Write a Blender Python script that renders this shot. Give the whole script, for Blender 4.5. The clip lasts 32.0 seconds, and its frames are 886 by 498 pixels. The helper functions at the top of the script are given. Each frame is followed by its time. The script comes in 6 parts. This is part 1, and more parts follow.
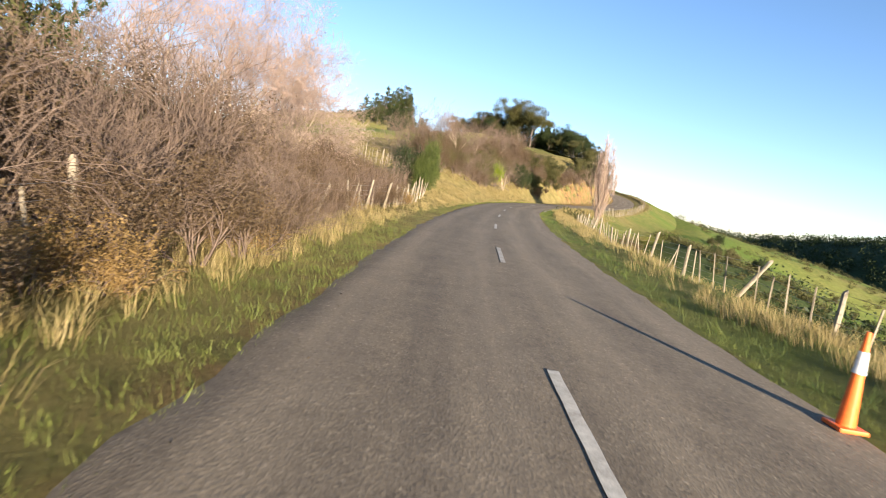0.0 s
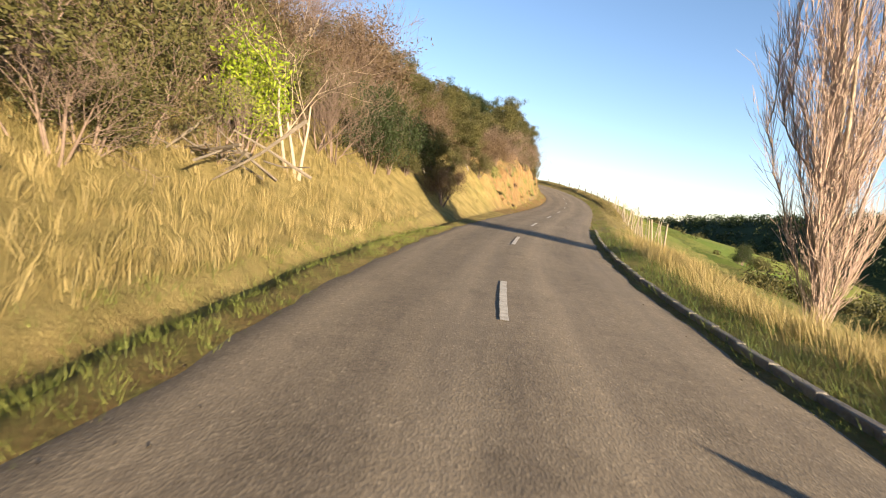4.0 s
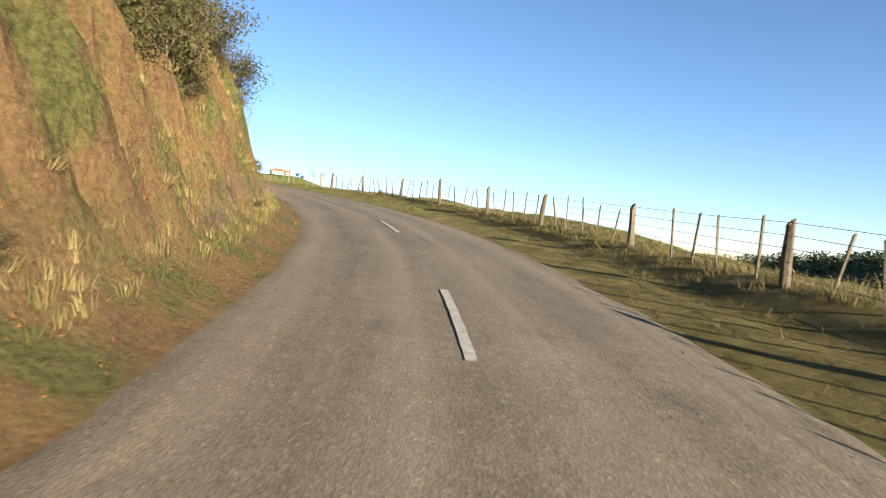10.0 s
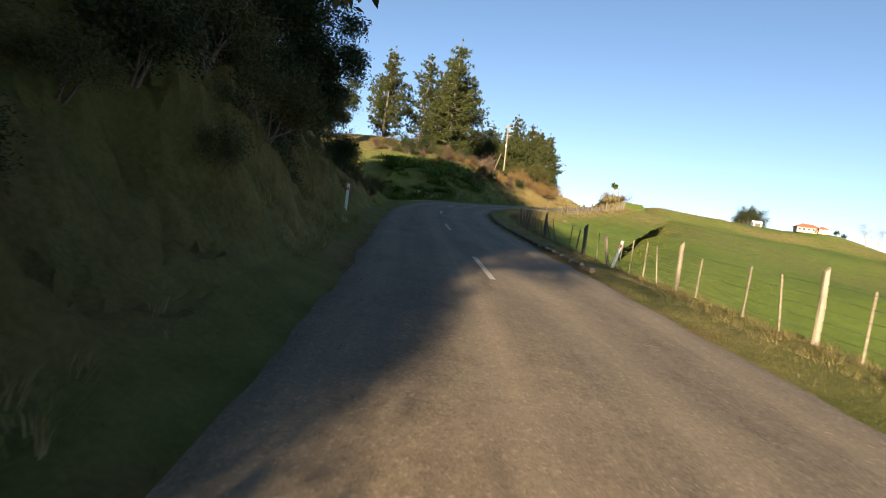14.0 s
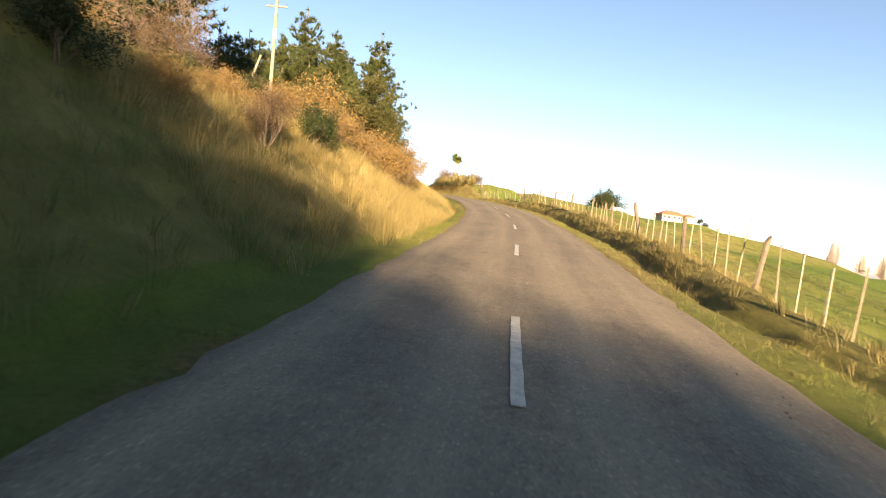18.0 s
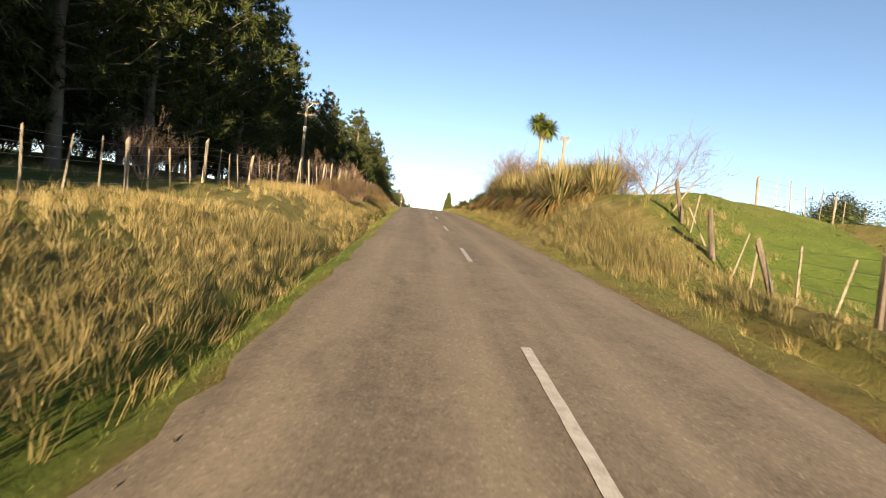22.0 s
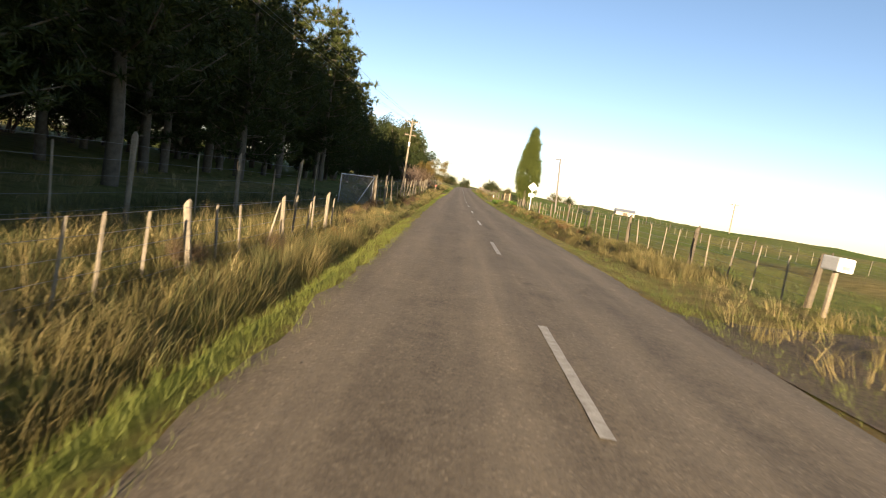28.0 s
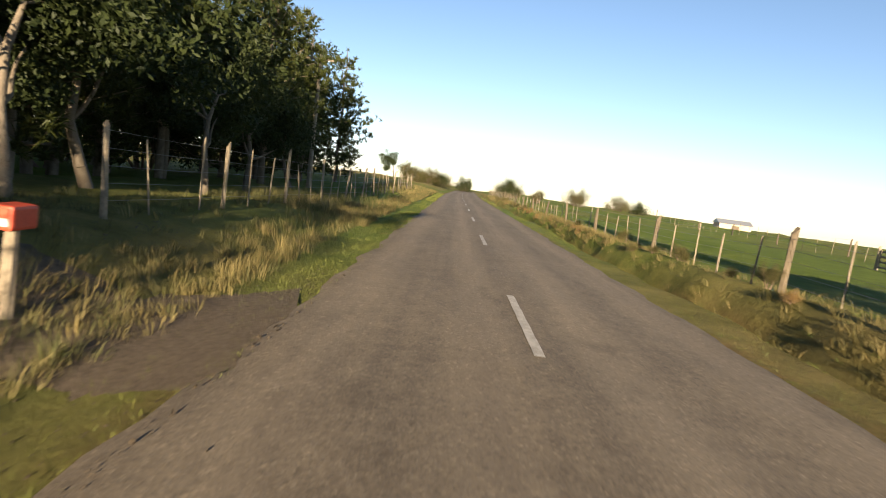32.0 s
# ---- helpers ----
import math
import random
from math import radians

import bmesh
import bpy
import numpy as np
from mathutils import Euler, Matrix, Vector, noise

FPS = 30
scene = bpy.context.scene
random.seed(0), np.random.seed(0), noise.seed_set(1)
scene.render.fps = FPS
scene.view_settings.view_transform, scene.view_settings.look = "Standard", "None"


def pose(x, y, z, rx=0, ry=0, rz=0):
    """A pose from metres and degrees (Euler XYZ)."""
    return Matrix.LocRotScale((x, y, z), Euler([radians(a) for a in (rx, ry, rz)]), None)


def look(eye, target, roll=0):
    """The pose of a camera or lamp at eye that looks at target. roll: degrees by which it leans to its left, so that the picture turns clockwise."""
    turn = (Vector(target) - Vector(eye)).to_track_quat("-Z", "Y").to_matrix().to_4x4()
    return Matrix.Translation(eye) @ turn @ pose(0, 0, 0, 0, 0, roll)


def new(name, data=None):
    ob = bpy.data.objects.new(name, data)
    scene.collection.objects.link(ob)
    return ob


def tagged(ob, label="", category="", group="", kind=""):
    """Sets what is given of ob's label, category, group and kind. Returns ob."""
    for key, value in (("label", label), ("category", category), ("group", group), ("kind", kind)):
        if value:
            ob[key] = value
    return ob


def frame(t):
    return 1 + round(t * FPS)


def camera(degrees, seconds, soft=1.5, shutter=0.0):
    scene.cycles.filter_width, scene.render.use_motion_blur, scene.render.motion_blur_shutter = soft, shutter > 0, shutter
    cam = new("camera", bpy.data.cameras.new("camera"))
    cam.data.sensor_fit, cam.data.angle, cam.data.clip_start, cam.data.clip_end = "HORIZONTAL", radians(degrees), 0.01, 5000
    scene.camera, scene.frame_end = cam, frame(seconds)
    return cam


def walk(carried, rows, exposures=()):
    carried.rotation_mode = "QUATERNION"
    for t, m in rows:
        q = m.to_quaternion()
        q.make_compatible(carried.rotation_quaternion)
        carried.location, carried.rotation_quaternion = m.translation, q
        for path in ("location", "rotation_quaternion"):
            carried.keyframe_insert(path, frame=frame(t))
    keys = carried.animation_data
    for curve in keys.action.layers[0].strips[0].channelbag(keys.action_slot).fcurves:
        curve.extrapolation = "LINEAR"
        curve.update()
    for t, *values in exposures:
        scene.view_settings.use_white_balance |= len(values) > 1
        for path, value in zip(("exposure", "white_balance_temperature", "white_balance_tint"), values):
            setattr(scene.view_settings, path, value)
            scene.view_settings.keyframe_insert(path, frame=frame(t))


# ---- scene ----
cam = camera(76.1, 32.0, 1.0, 0.06)
# seconds, place, heading (to the left of +y), pitch, lean
DRIVE = [
    (0.0, -1.14, -2.33, 1.54, -0.04, -6.72, 9.58),
    (1.0, -0.64, 14.26, 1.56, -2.65, -6.28, 8.66),
    (2.0, 0.82, 30.52, 1.60, -4.81, -6.23, 8.54),
    (3.0, 2.90, 46.59, 1.67, -7.77, -6.00, 7.88),
    (4.0, 6.49, 63.07, 1.80, -13.41, -5.53, 6.99),
    (4.5, 8.94, 70.58, 1.90, -15.82, -4.98, 6.76),
    (6.5, 21.47, 99.46, 2.65, -27.76, -4.25, 5.90),
    (7.0, 25.25, 106.48, 2.91, -28.08, -4.04, 6.33),
    (8.0, 32.66, 120.20, 3.60, -25.92, -3.09, 5.27),
    (8.5, 35.93, 127.21, 4.04, -23.84, -2.50, 5.22),
    (9.0, 38.88, 134.26, 4.56, -20.26, -1.63, 4.20),
    (9.5, 41.28, 141.34, 5.15, -16.77, -1.88, 4.95),
    (10.0, 43.12, 148.36, 5.80, -11.99, -1.59, 4.64),
    (10.5, 43.88, 155.09, 6.44, -7.30, -1.22, 5.52),
    (11.0, 43.98, 161.75, 7.10, 0.05, -1.44, 5.53),
    (11.5, 43.50, 168.46, 7.77, 7.36, -1.21, 5.67),
    (12.0, 41.88, 175.00, 8.44, 14.76, -1.04, 4.48),
    (12.5, 39.72, 181.45, 9.11, 20.97, -0.95, 5.22),
    (13.0, 36.78, 187.68, 9.76, 26.81, -1.35, 4.43),
    (13.5, 33.04, 193.64, 10.38, 30.78, -1.67, 6.14),
    (14.0, 28.90, 199.61, 10.99, 34.30, -1.80, 7.74),
    (14.5, 24.49, 205.64, 11.58, 36.51, -1.63, 8.58),
    (16.5, 6.55, 233.81, 14.31, 27.69, -2.43, 6.68),
    (17.0, 3.11, 241.38, 15.02, 22.33, -1.29, 6.25),
    (17.5, 0.25, 249.38, 15.72, 17.75, -1.77, 6.11),
    (18.0, -1.75, 257.89, 16.44, 13.49, -1.67, 6.75),
    (18.5, -3.24, 266.72, 17.16, 10.70, -1.57, 6.55),
    (19.0, -4.59, 275.54, 17.89, 9.49, -1.71, 7.07),
    (19.5, -5.93, 284.25, 18.65, 10.10, -1.47, 6.82),
    (20.0, -7.63, 292.68, 19.44, 11.91, -1.22, 6.33),
    (20.5, -9.44, 301.01, 20.25, 13.91, -1.22, 6.62),
    (21.0, -11.74, 309.39, 21.05, 17.16, -1.68, 5.77),
    (21.5, -14.70, 317.90, 21.82, 19.52, -1.68, 6.67),
    (22.0, -18.04, 326.65, 22.56, 21.59, -1.65, 6.14),
    (22.5, -21.77, 335.67, 23.28, 23.54, -1.89, 6.07),
    (23.0, -25.71, 344.60, 23.96, 25.26, -2.02, 5.83),
    (23.5, -29.72, 353.16, 24.59, 26.21, -2.31, 6.70),
    (24.0, -33.93, 361.78, 25.19, 26.59, -2.87, 8.24),
    (24.5, -38.35, 370.85, 25.77, 26.92, -3.52, 8.31),
    (25.0, -42.88, 380.00, 26.28, 27.06, -4.17, 9.46),
    (25.5, -47.29, 389.05, 26.72, 26.69, -4.43, 8.88),
    (27.5, -63.80, 425.08, 27.57, 23.87, -6.58, 9.78),
    (28.0, -67.92, 434.68, 27.64, 23.82, -6.83, 9.30),
    (28.5, -72.09, 444.46, 27.62, 23.74, -6.80, 8.32),
    (29.0, -76.28, 454.37, 27.58, 23.88, -6.74, 7.95),
    (29.5, -80.62, 464.33, 27.52, 23.49, -6.74, 7.32),
    (30.0, -84.88, 474.32, 27.47, 23.53, -6.75, 6.57),
    (30.5, -89.18, 484.31, 27.42, 23.45, -6.97, 6.84),
    (31.0, -93.60, 494.57, 27.37, 23.57, -6.73, 6.65),
    (31.5, -98.10, 505.06, 27.34, 23.51, -6.59, 7.05),
    (32.0, -102.65, 515.61, 27.31, 23.66, -6.47, 7.51),
]


def seat(x, y, z, yaw, pitch, lean):
    a, b = radians(yaw), radians(pitch)
    way = Vector((-math.sin(a) * math.cos(b), math.cos(a) * math.cos(b), math.sin(b)))
    return look((x, y, z), Vector((x, y, z)) + way, lean)


walk(cam, [(t, seat(*r)) for t, *r in DRIVE], [(0.0, 1.95, 5900, 11), (2.0, 1.95, 5900, 11), (4.0, 2.05, 6600, 12), (9.0, 1.9, 5800, 8), (11.0, 1.72, 5850, 8), (13.0, 1.6, 5900, 10), (14.0, 1.7, 6700, 12), (17.0, 2.4, 8000, 15), (19.0, 2.2, 7300, 13), (21.0, 1.95, 7000, 12), (25.0, 1.7, 7200, 13), (29.0, 1.75, 7000, 13), (32.0, 1.75, 6900, 12)])

# ---- world, sun and light ----
SUN_AZ, SUN_EL = radians(21.0), radians(10.4)  # the sun stands low behind the drive
world = bpy.data.worlds.new("sky")
scene.world = world
world.use_nodes = True
wn = world.node_tree
sky = wn.nodes.new("ShaderNodeTexSky")
sky.sky_type, sky.sun_disc = "NISHITA", False
sky.sun_elevation, sky.sun_rotation = SUN_EL, math.pi - SUN_AZ
sky.altitude, sky.air_density, sky.dust_density, sky.ozone_density = 200, 1.0, 0.03, 1.5
tint = wn.nodes.new("ShaderNodeMix")
tint.data_type, tint.blend_type = "RGBA", "MULTIPLY"
tint.inputs[0].default_value, tint.inputs[7].default_value = 1.0, (0.92, 1.0, 1.15, 1)
wn.links.new(sky.outputs[0], tint.inputs[6])
# clear winter air: the whole ring of the horizon is whiter than the upper sky
where = wn.nodes.new("ShaderNodeTexCoord")
split = wn.nodes.new("ShaderNodeSeparateXYZ")
pale = wn.nodes.new("ShaderNodeValToRGB")
pale.color_ramp.elements[0].position, pale.color_ramp.elements[0].color = 0.0, (0.98, 1.13, 1.75, 1)
pale.color_ramp.elements[1].position, pale.color_ramp.elements[1].color = 0.42, (0.92, 1.0, 1.15, 1)
mid_ = pale.color_ramp.elements.new(0.16)
mid_.color = (0.98, 1.06, 1.30, 1)
wn.links.new(where.outputs["Generated"], split.inputs[0])
wn.links.new(split.outputs["Z"], pale.inputs[0])
wn.links.new(pale.outputs[0], tint.inputs[7])
wn.links.new(tint.outputs[2], wn.nodes["Background"].inputs[0])
wn.nodes["Background"].inputs[1].default_value = 0.052
sun = new("sun", bpy.data.lights.new("sun", "SUN"))
sun.data.energy, sun.data.angle, sun.data.color = 5.0, radians(0.55), (1.0, 0.83, 0.60)
sun.matrix_world = look((60 * math.sin(SUN_AZ), -60 * math.cos(SUN_AZ), 60 * math.tan(SUN_EL)), (0, 0, 0))

# ---- the road's line: bend (1/1000 m) and grade (%) every 12.5 m ----
BEND = [-4.25, -4.04, -3.72, -2.88, -1.92, -5.10, -9.19, -8.55, -4.43, -0.44, 1.37, 3.45, 7.88, 10.87, 17.29, 21.13, 15.74, 9.06, 5.90, 1.14, -7.45, -15.92, -15.13, -6.58, -0.88, 3.86, 6.62, 6.48, 4.75, 3.22, 1.16, 0.16, 0.36, 0.99, -0.42, -0.85, -1.66, -1.26, 0.06, 0.69, 0.16, -0.07, -0.17, -0.69, -0.24, 0.39, 0.13, -0.27, 0.22, 0.18, -0.20, -0.49, -0.67, -0.75, 0.00, 0.00, 0.00, 0.00, 0.00, 0.00, 0.00, 0.00]
GRADE = [-0.10, 0.12, 0.19, 0.32, 0.45, 0.58, 1.17, 2.03, 2.54, 2.87, 3.99, 5.42, 7.03, 8.87, 9.79, 9.79, 9.55, 8.70, 7.79, 7.83, 8.34, 8.51, 8.28, 8.16, 8.03, 8.62, 9.50, 9.20, 8.18, 7.47, 6.92, 6.56, 5.99, 5.16, 4.30, 2.84, 1.88, 1.34, 0.65, -0.42, -0.44, -0.52, -0.45, -0.46, -0.26, -0.27, 0.24, 0.34, 0.24, 0.20, 0.24, 0.28, 0.27, 0.25, 0.21, 0.17, 0.00, 0.00, 0.00, 0.00, 0.00, 0.00]
STEP = 12.5
S0 = -10.0
LINE_S = np.arange(-60.0, 1000.0, 0.5)
_knots = S0 + STEP * np.arange(len(BEND))
_bend = np.interp(LINE_S, _knots, BEND) / 1000.0
_grade = np.interp(LINE_S, _knots, GRADE) / 100.0
_i0 = int(round(60.0 / 0.5))


def _sum(v):
    out = np.concatenate([[0.0], np.cumsum((v[1:] + v[:-1]) / 2 * 0.5)])
    return out - out[_i0]


LINE_A = _sum(_bend)
LINE_X, LINE_Y, LINE_Z = _sum(-np.sin(LINE_A)), _sum(np.cos(LINE_A)), _sum(_grade)


def along(s, d, z=0.0):
    """World places at s metres along the road, d metres to its right, z above its surface (arrays or numbers)."""
    a = np.interp(s, LINE_S, LINE_A)
    return np.stack([np.interp(s, LINE_S, LINE_X) + np.cos(a) * d, np.interp(s, LINE_S, LINE_Y) + np.sin(a) * d,
                     np.interp(s, LINE_S, LINE_Z) + z + 0 * a], -1)


def heading(s):
    return float(np.interp(s, LINE_S, LINE_A))


# ---- cross sections: heights over the road beside it ----
LEFT_D = [2.5, 3.5, 4.5, 6, 8, 11, 15, 25, 45, 90]
LEFT = {
    -32: [-0.1, -0.1, -0.1, -0.1, -0.1, -0.1, 0, 0.2, -1, -6], 24: [-0.1, -0.1, -0.1, -0.2, -0.4, -0.4, -0.2, 0.3, -0.5, -6],
    40: [-0.1, -0.1, -0.1, 0.1, 0.3, 0.3, 0.4, 0.8, 0.5, -8], 52: [-0.1, -0.1, 0.2, 0.9, 1.5, 1.9, 2.1, 2.2, 1.0, -8],
    72: [-0.1, -0.1, 0.2, 1.2, 2.5, 4.0, 5.0, 4.9, 3.0, -8], 88: [-0.1, -0.1, 0.3, 1.6, 3.3, 4.8, 5.5, 6, 5.0, -6],
    104: [-0.1, 0.1, 1.4, 3.3, 4.6, 5.4, 5.8, 6, 5.5, -4], 125: [-0.1, 0.35, 2.1, 4.2, 5.2, 5.8, 6, 6, 6, 0],
    148: [-0.1, 0.45, 2.3, 4.6, 5.6, 6.2, 6.5, 6.5, 6, 5], 168: [-0.1, 0.45, 2.3, 5, 6.6, 7.4, 7.5, 7, 6, 5],
    184: [-0.1, 0.35, 1.8, 4.6, 6.5, 7, 7, 6, 4, 0], 191: [-0.1, 0.05, 0.3, 0.7, 5, 7.5, 8, 6, 3, 0], 207: [-0.1, 0.05, 0.3, 0.8, 5, 8, 8, 6, 2, -1],
    219: [-0.1, 0.2, 1, 3, 6, 8, 9, 9, 5, -1], 242: [-0.1, 0.1, 0.6, 1.8, 4, 6, 7.5, 8, 4, -1],
    255: [-0.1, 0, 0, 0.05, 0.1, 0.3, 0.6, 2, 3, 1], 270: [-0.1, 0, 0, 0.05, 0.1, 0.2, 0.4, 2, 3, 2], 274: [-0.1, 0, 0.5, 1.9, 3.4, 4.0, 4.3, 4.4, 4, 3],
    285: [-0.1, 0, 0.7, 2.2, 3.9, 4.6, 4.9, 6.5, 8, 8], 298: [-0.1, -0.1, 0.5, 1.8, 3.2, 4.0, 4.5, 8, 10, 10],
    309: [-0.1, -0.2, 0.1, 0.9, 1.8, 2.4, 2.8, 6, 8, 8], 333: [-0.1, -0.5, 0, 0.8, 1.1, 1.2, 1.2, 1.3, 1.5, 2],
    363: [-0.1, -0.5, 0.1, 1.0, 1.3, 1.4, 1.4, 1.5, 1.5, 2], 396: [-0.1, -0.45, 0.3, 1.4, 1.8, 1.8, 1.8, 1.8, 1.8, 2],
    417: [-0.1, -0.45, 0.2, 1.1, 1.4, 1.5, 1.5, 1.5, 1.5, 1.5], 444: [-0.1, -0.4, -0.2, 0.3, 0.5, 0.5, 0.5, 0.5, 0.5, 0.5],
    490: [-0.1, -0.4, -0.5, -0.3, -0.2, -0.1, 0, 0.1, 0.2, 0.2], 550: [-0.1, -0.35, -0.45, 0.1, 0.2, 0.2, 0.2, 0.2, 0.2, 0.2],
    588: [-0.1, -0.1, 0, 0.2, 0.3, 0.4, 0.5, 0.5, 0.5, 0.5], 659: [-0.1, 0, 0.1, 0.4, 0.6, 0.8, 1, 1, 1, 1],
}
RIGHT_D = [2.7, 3.8, 5, 6.5, 9, 13, 20, 40, 80, 150]
RIGHT = {
    -32: [-0.1, -0.05, 0, -0.4, -2.2, -5, -9, -20, -35, -40], 35: [-0.1, -0.05, 0, -0.4, -2.0, -4.5, -8, -17, -32, -40],
    65: [-0.1, 0, -0.1, -0.7, -2.0, -4, -7, -14, -30, -40], 88: [-0.1, 0.05, -0.1, -0.6, -1.6, -3, -5, -10, -25, -38],
    111: [-0.1, 0.05, -0.1, -0.5, -1.3, -3, -6, -14, -28, -38], 137: [-0.1, 0.05, 0.1, -0.2, -1.2, -3, -5, -11, -22, -30],
    158: [-0.1, 0.1, 0.25, 0.1, -0.8, -2, -4, -8, -14, -18], 182: [-0.1, 0.1, 0.2, 0, -0.8, -2, -4, -8, -11, -10],
    208: [-0.1, 0.05, 0, -0.3, -1, -2.2, -4, -8, -9, -5], 234: [-0.1, 0, -0.2, -0.7, -1.6, -3, -5, -9, -8, -2],
    259: [-0.1, 0, -0.4, -1, -2, -3.5, -5.5, -8, -6, 0], 277: [-0.1, 0, -0.3, -0.6, -1.2, -2.4, -4, -6, -4, 2],
    297: [-0.1, -0.1, 0, -0.2, -0.7, -1.3, -2.5, -6, -8.5, -9], 333: [-0.1, -0.1, 0.2, 0.1, -0.4, -0.8, -1.8, -4, -6.5, -8],
    351: [-0.1, 0, 0.2, 0.1, -0.1, -0.3, -0.8, -2.5, -4.5, -7], 361: [-0.1, 0.1, 0.3, 0.3, 0.2, 0, -0.3, -1.5, -3, -6], 371: [-0.1, 0.3, 1.5, 2.5, 2.8, 2.6, 2.4, 1.0, -1.5, -4],
    396: [-0.1, 0.3, 1.5, 2.4, 2.5, 2.0, 1.9, 1.3, -3, -15], 417: [-0.1, 0.1, 0.5, 0.9, 1, 1, 1, 0.8, 0.2, -15],
    438: [-0.1, 0, 0.3, 0.4, 0.4, 0.3, 0.2, 0, -0.5, -12], 481: [-0.1, -0.1, 0, 0.1, 0.1, 0, -0.1, -0.3, -1, -6],
    659: [-0.1, 0, 0, 0.1, 0, 0, 0, -0.3, -1, -2],
}


def _table(rows, cols, s, d):
    ks = np.array(sorted(rows), float)
    vals = np.array([rows[int(k)] for k in ks])
    cols = np.array(cols, float)
    s, d = np.broadcast_arrays(np.asarray(s, float), np.asarray(d, float))
    i = np.clip(np.searchsorted(ks, s) - 1, 0, len(ks) - 2)
    u = np.clip((s - ks[i]) / (ks[i + 1] - ks[i]), 0, 1)
    u = u * u * (3 - 2 * u)
    j = np.clip(np.searchsorted(cols, d) - 1, 0, len(cols) - 2)
    v = np.clip((d - cols[j]) / (cols[j + 1] - cols[j]), 0, 1)
    return (vals[i, j] * (1 - u) + vals[i + 1, j] * u) * (1 - v) + (vals[i, j + 1] * (1 - u) + vals[i + 1, j + 1] * u) * v


_rng = np.random.default_rng(7)
_waves = [(_rng.normal(size=2) / w, _rng.uniform(0, 6.3), a) for w, a in ((0.35, 0.03), (0.5, 0.04), (0.9, 0.06), (1.4, 0.07), (2.3, 0.09), (3.5, 0.1), (6, 0.14), (9, 0.2), (14, 0.25), (25, 0.4)) for _ in range(3)]


def rough(x, y, low=0.0, high=99.0):
    """Smooth uneven ground, about zero."""
    out = 0.0
    for k, p, a in _waves:
        out = out + a * np.sin(k[0] * x + k[1] * y + p)
    return out


def smooth(a, b, v):
    u = np.clip((v - a) / (b - a), 0, 1)
    return u * u * (3 - 2 * u)


def nearest(x, y):
    """(s, d) of world places."""
    ls, lx, ly, la = LINE_S[::4], LINE_X[::4], LINE_Y[::4], LINE_A[::4]
    x, y = np.asarray(x, float).ravel(), np.asarray(y, float).ravel()
    s, d = np.empty_like(x), np.empty_like(x)
    for a in range(0, len(x), 4000):
        b = slice(a, a + 4000)
        dist = (x[b, None] - lx) ** 2 + (y[b, None] - ly) ** 2
        i = dist.argmin(1)
        dx, dy = x[b] - lx[i], y[b] - ly[i]
        s[b] = ls[i] - dx * np.sin(la[i]) + dy * np.cos(la[i])
        d[b] = np.sign(dx * np.cos(la[i]) + dy * np.sin(la[i]) + 1e-9) * np.sqrt(dist[np.arange(len(i)), i])
    return s, d


def ditch_left(s, d):
    """The cut ditch between the mown strip and the bank on the left (negative heights)."""
    mid = 3.62 + 0.1 * np.sin(0.35 * s) + 0.05 * np.sin(1.3 * s + 1) + 0.04 * np.sin(2.9 * s)
    deep = 0.17 * smooth(30, 42, s) * (1 - smooth(84, 98, s)) + 0.3 * smooth(306, 318, s) * (1 - smooth(548, 556, s))
    return np.where(d < 0, -deep * np.exp(-((np.abs(-d - mid) / 0.3) ** 4)), 0.0)


def ditch_right(s, d):
    """The shallow drain and its low bank on the right (heights)."""
    mid = 4.0 + 0.12 * np.sin(0.31 * s + 2) + 0.06 * np.sin(1.1 * s) + 0.04 * np.sin(2.7 * s)
    deep = smooth(118, 132, s) * (1 - smooth(222, 232, s)) * 0.08 + smooth(280, 292, s) * (1 - smooth(356, 366, s)) * 0.3 + smooth(486, 496, s) * (1 - smooth(541, 545, s)) * 0.42 + smooth(558, 566, s) * 0.42
    return np.where(d > 0, deep * (0.8 * np.exp(-((np.abs(d - mid - 0.95) / 0.5) ** 2)) - np.exp(-((np.abs(d - mid) / 0.33) ** 4))), 0.0)


